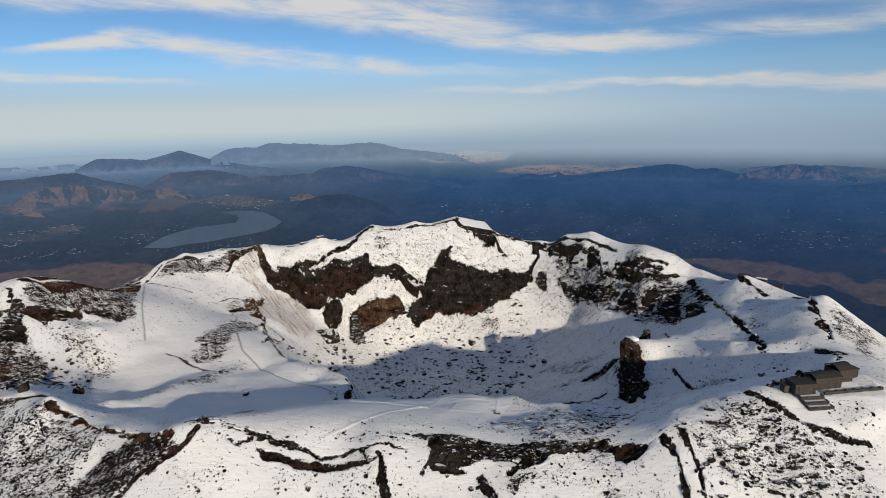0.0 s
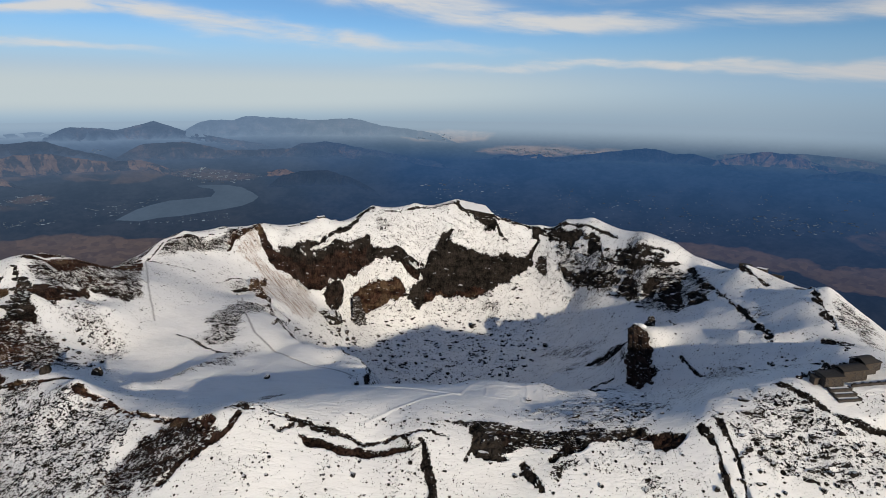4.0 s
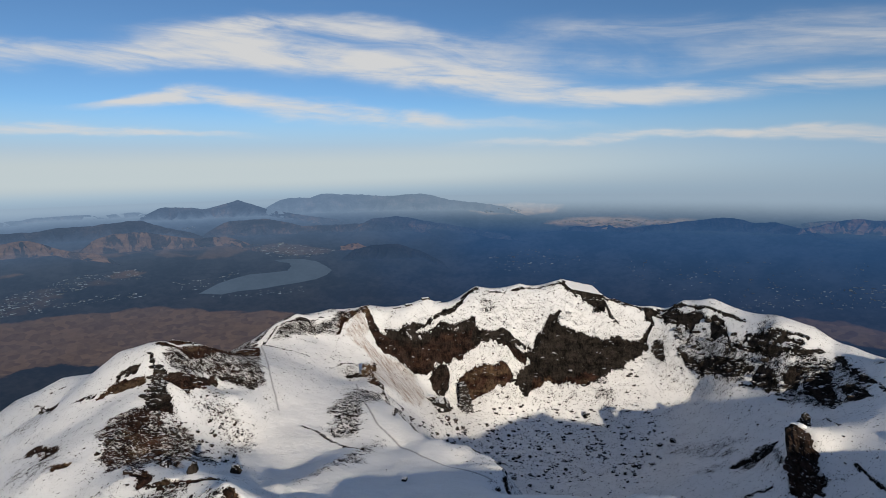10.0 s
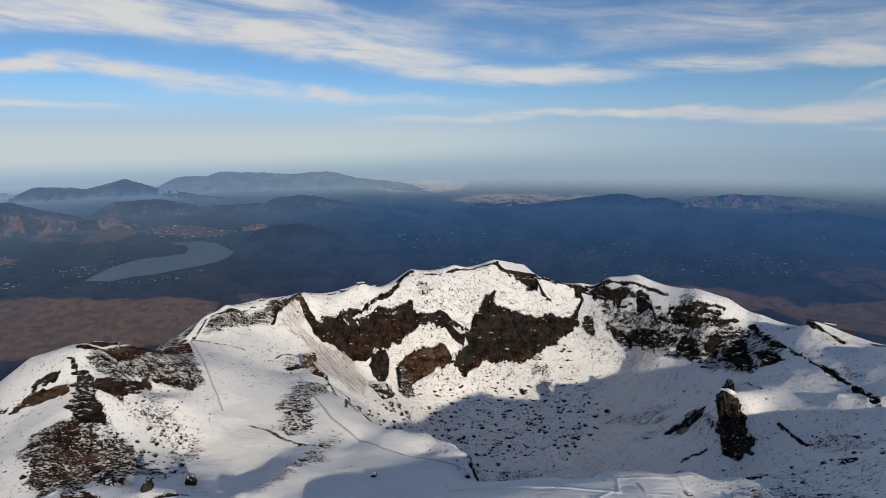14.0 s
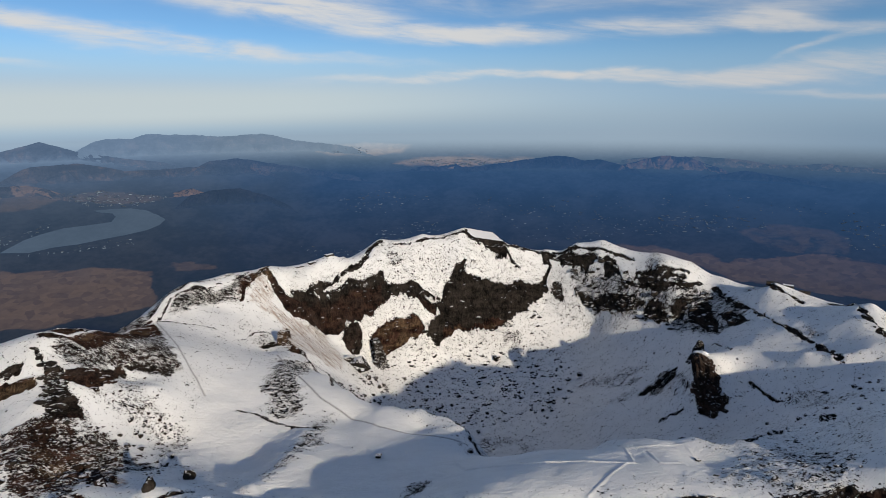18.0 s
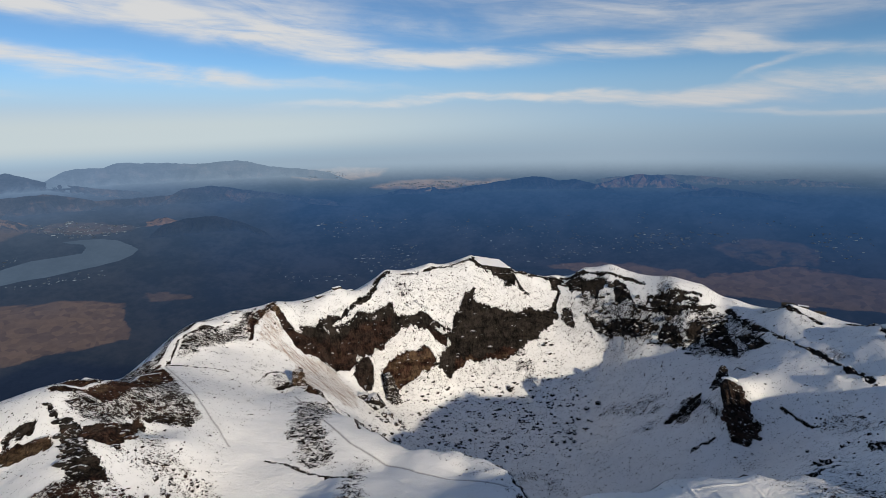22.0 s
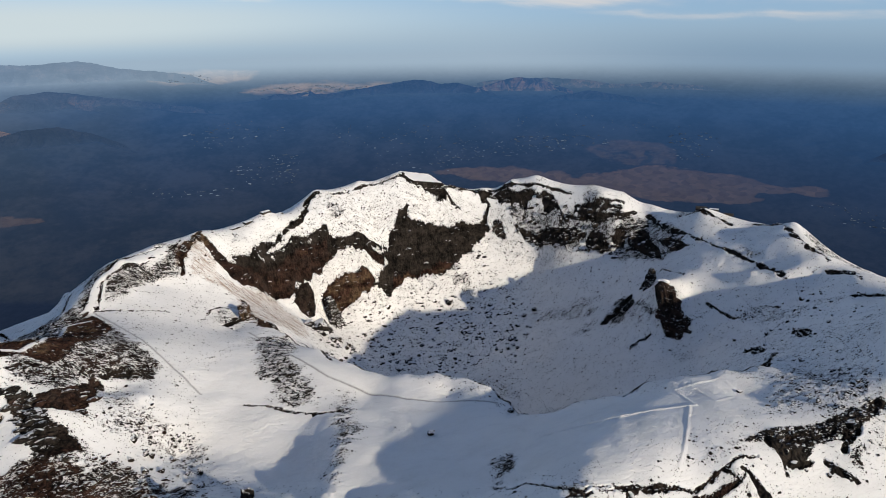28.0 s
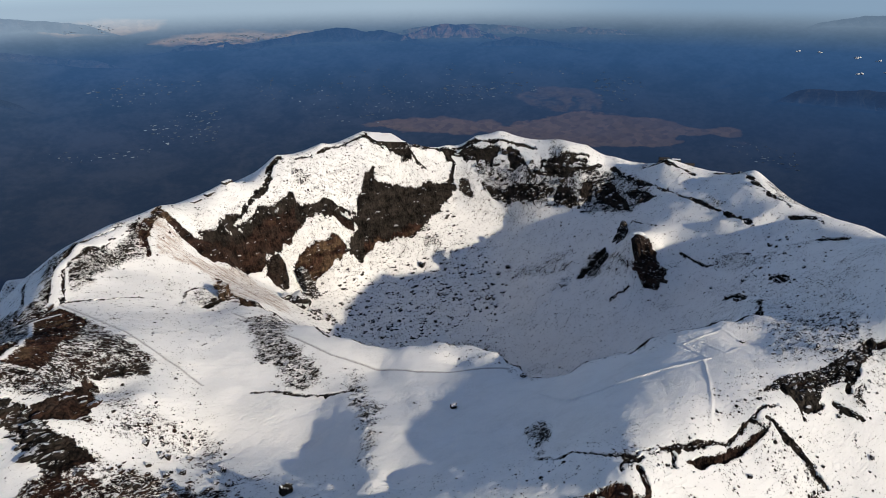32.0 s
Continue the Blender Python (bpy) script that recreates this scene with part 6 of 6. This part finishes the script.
# the snowy slab that caps the far rim
bm = bmesh.new()
top = [Vector(c) for c in ((61, 163, -9.2), (86, 163, -14.5), (91, 151, -19.5), (67, 151.5, -14.8))]
n = 14
grid = {}
for side in (0, 1):
    for i in range(n + 1):
        for j in range(n + 1):
            u, v = i / n, j / n
            p = (top[0] * (1 - u) + top[1] * u) * (1 - v) + (top[3] * (1 - u) + top[2] * u) * v
            p = p + Vector((noise.noise(p * 0.3), noise.noise(p * 0.3 + Vector((9, 0, 0))), 0.5 * noise.noise(p * 0.5))) * 0.8 - Vector((0, 0, 5.5 * side))
            grid[side, i, j] = bm.verts.new(p)
for i in range(n):
    for j in range(n):
        bm.faces.new([grid[0, i, j], grid[0, i, j + 1], grid[0, i + 1, j + 1], grid[0, i + 1, j]])
        bm.faces.new([grid[1, i, j], grid[1, i + 1, j], grid[1, i + 1, j + 1], grid[1, i, j + 1]])
for k in range(n):
    for a, b in (((k, 0), (k + 1, 0)), ((k + 1, n), (k, n)), ((0, k + 1), (0, k)), ((n, k), (n, k + 1))):
        bm.faces.new([grid[0, *a], grid[0, *b], grid[1, *b], grid[1, *a]])
bmesh.ops.recalc_face_normals(bm, faces=bm.faces[:])
tagged(part("summit_slab", bm, lava_stone("slab_lava", 0.1, 0.4, 0.42)), "tilted lava slab with snow on top", "rock")

# ---- huts ----
wall_stone, s = material("hut_stone")
place = s.add("ShaderNodeTexCoord").outputs["Object"]
cells = s.add("ShaderNodeTexVoronoi", feature="DISTANCE_TO_EDGE")
s.link(s.stretch(place, (1.0, 1.0, 1.7)), cells.inputs["Vector"])
cells.inputs["Scale"].default_value = 2.2
joint = s.ramp(cells.outputs["Distance"], 0.0, 0.12)
finish(s, s.mix(joint, (0.010, 0.009, 0.009), s.mix(s.noise(place, 2.5, 5, 0.65), (0.035, 0.030, 0.027), (0.12, 0.102, 0.088))), 0.9, relief(s, joint, 0.6, 0.15))
roofing, s = material("hut_roof")
place = s.add("ShaderNodeTexCoord").outputs["Object"]
finish(s, s.mix(s.noise(place, 1.6, 5, 0.7), (0.012, 0.012, 0.012), (0.055, 0.050, 0.047)), 0.75, relief(s, s.noise(place, 5, 3), 0.4, 0.1))
timber, s = material("weathered_boards")
place = s.add("ShaderNodeTexCoord").outputs["Object"]
finish(s, s.mix(s.noise(s.stretch(place, (5, 5, 0.6)), 1.5, 5, 0.6), (0.035, 0.027, 0.021), (0.10, 0.080, 0.062)), 0.85)
lying_snow, s = material("roof_snow")
place = s.add("ShaderNodeTexCoord").outputs["Object"]
finish(s, s.mix(s.noise(place, 0.8), (0.76, 0.77, 0.80), (0.86, 0.86, 0.86)), 0.7, relief(s, s.noise(place, 1.5, 4), 0.5, 0.2))


def hut(name, m, wide, deep, tall, label, vault=0.0, doors=1, windows=2, snowy=False):
    """A low stone hut, front towards -y, standing on z = 0."""
    base = new(name)
    base.matrix_world = m
    t = 0.35
    bm = bmesh.new()
    block(bm, -wide / 2, wide / 2, -deep / 2, -deep / 2 + t, -1.5, tall, 0.04)
    part("front_wall", bm, wall_stone, base)
    bm = bmesh.new()
    block(bm, -wide / 2, wide / 2, deep / 2 - t, deep / 2, -1.5, tall, 0.04)
    part("back_wall", bm, wall_stone, base)
    for side in (-1, 1):
        bm = bmesh.new()
        block(bm, side * wide / 2 - (t if side > 0 else 0), side * wide / 2 + (t if side < 0 else 0), -deep / 2 + t, deep / 2 - t, -1.5, tall, 0.04)
        part("side_wall", bm, wall_stone, base)
    bm = bmesh.new()
    steps = 10
    over = 0.14
    ring = []
    for k in range(steps + 1):
        a = k / steps
        y = -deep / 2 - over + (deep + 2 * over) * a
        z = tall + 0.02 + vault * math.sin(math.pi * a) + (0.25 * a if vault == 0 else 0)
        ring.append((y, z))
    for x0 in (-wide / 2 - over, wide / 2 + over):
        for y, z in ring:
            bm.verts.new((x0, y, z))
        for y, z in ring:
            bm.verts.new((x0, y, z + 0.28))
    bm.verts.ensure_lookup_table()
    q = steps + 1
    for k in range(steps):
        bm.faces.new([bm.verts[i] for i in (k, k + 1, 2 * q + k + 1, 2 * q + k)])
        bm.faces.new([bm.verts[i] for i in (q + k, 3 * q + k, 3 * q + k + 1, q + k + 1)])
        bm.faces.new([bm.verts[i] for i in (k, q + k, q + k + 1, k + 1)])
        bm.faces.new([bm.verts[i] for i in (2 * q + k, 2 * q + k + 1, 3 * q + k + 1, 3 * q + k)])
    bm.faces.new([bm.verts[i] for i in (0, 2 * q, 3 * q, q)])
    bm.faces.new([bm.verts[i] for i in (steps, q + steps, 3 * q + steps, 2 * q + steps)])
    bmesh.ops.recalc_face_normals(bm, faces=bm.faces[:])
    roof = part("roof", bm, roofing, base)
    bm = bmesh.new()
    block(bm, -wide / 2 - over, wide / 2 + over, -deep / 2 - over - 0.08, -deep / 2 - over - 0.004, tall, tall + 0.3, 0.02)
    part("fascia", bm, timber, roof, "pale weathered eaves board")
    rng = random.Random(name + label)
    for k in range(doors):
        bm = bmesh.new()
        x = -wide * 0.22 + k * wide * 0.4
        block(bm, x - 0.5, x + 0.5, -deep / 2 - 0.06, -deep / 2 - 0.003, 0, 1.9, 0.02)
        part("door", bm, timber, base, "closed weathered board door")
    for k in range(windows):
        bm = bmesh.new()
        x = -wide / 2 + wide * (k + 0.7) / (windows + 0.4)
        block(bm, x - 0.45, x + 0.45, -deep / 2 - 0.05, -deep / 2 - 0.003, 1.0, 1.9, 0.02)
        part("shutter", bm, timber, base, "closed wooden storm shutter")
    if snowy:
        bm = bmesh.new()
        block(bm, -wide / 2, wide / 2, -deep * 0.35, deep * 0.45, tall + vault * 0.9 + 0.32, tall + vault * 0.9 + 0.55, 0.1)
        part("snow_cover", bm, lying_snow, roof, "thin snow lying on the roof")
    return tagged(base, label, "mountain hut")


hut("mountain_hut", pose(149.6, -157.4, -6.1, 0, 0, 4), 6.0, 4.4, 2.5, "squat dark stone hut with a flat roof", 0.15, 1, 2)
hut("mountain_hut", pose(157.6, -154.6, -5.7, 0, 0, 9), 8.4, 4.4, 2.5, "long low stone hut with a vaulted brown roof", 0.75, 1, 4)
hut("mountain_hut", pose(164.6, -150.8, -5.0, 0, 0, 14), 5.0, 5.0, 2.3, "dark stone hut with a rounded roof", 1.2, 1, 1)
hut("mountain_hut", pose(168.8, -149.0, -5.2, 0, 0, 16), 3.2, 3.6, 1.6, "low dark stone annex at the end of the huts", 0.1, 1, 0)
hut("mountain_hut", pose(145.4, -157.2, -6.3, 0, 0, 4), 1.5, 2.0, 1.7, "small stone store leaning on a hut", 0.0, 1, 0)
hut("mountain_hut", pose(231, 26, ground_height(231, 26) - 0.3, 0, 0, -40), 7, 3.5, 1.7, "low dark hut on the crater's far ridge", 0.3, 1, 2)
hut("mountain_hut", pose(239, 22, ground_height(239, 22) - 0.3, 0, 0, -50), 6, 3, 1.5, "low dark hut below the far ridge", 0.3, 1, 2, True)
hut("mountain_hut", pose(244, 14, ground_height(244, 14) - 0.3, 0, 0, -50), 6, 3, 1.5, "low dark hut below the far ridge", 0.3, 1, 2)
for x, y, turn_of, wide_of in ((-66, 125, 32, 6), (-56, 130, 30, 8), (-45, 134, 28, 6), (-36, 139, 30, 5)):
    hut("mountain_hut", pose(x, y, ground_height(x, y) - 2.35, 0, 0, turn_of), wide_of, 3.5, 2.2, "snow covered hut on the far rim", 0.2, 1, 1, True)

# stone terraces below the huts
for k in range(3):
    base = new("stone_terrace")
    base.matrix_world = pose(150.6 + 0.35 * k, -160.7 - 1.5 * k, -6.7 - 0.78 * k, 0, 0, 4)
    half = 3.0 + 0.12 * k
    bm = bmesh.new()
    block(bm, -half, half, -0.9, -0.55, -1.8, 0.72, 0.05)
    part("retaining_wall", bm, wall_stone, base, "dark dry stone retaining wall")
    bm = bmesh.new()
    block(bm, -half + 0.1, half - 0.1, -0.54, 0.75, -1.8, 0.5, 0.05)
    part("snow_bed", bm, lying_snow, base, "snow lying on the terrace")
    for side in (-1, 1):
        bm = bmesh.new()
        block(bm, side * (half + 0.18) - 0.18, side * (half + 0.18) + 0.18, -0.9, 0.75, -1.8, 0.7, 0.05)
        part("end_wall", bm, wall_stone, base)
    tagged(base, "stone walled terrace step below the huts", "terrace", "terrace steps")
base = new("stone_wall")
base.matrix_world = pose(164, -158.4, -6.7, 0, 0, 7)
bm = bmesh.new()
block(bm, -9, 9, -0.3, 0.3, -1.5, 0.9, 0.05)
part("wall_body", bm, wall_stone, base)
for k in range(7):
    bm = bmesh.new()
    block(bm, -8.5 + 2.7 * k, -7.6 + 2.7 * k, -0.36, 0.36, 0.905, 1.15, 0.06)
    part("coping_stone", bm, wall_stone, base)
tagged(base, "long low dry stone wall before the huts", "wall")
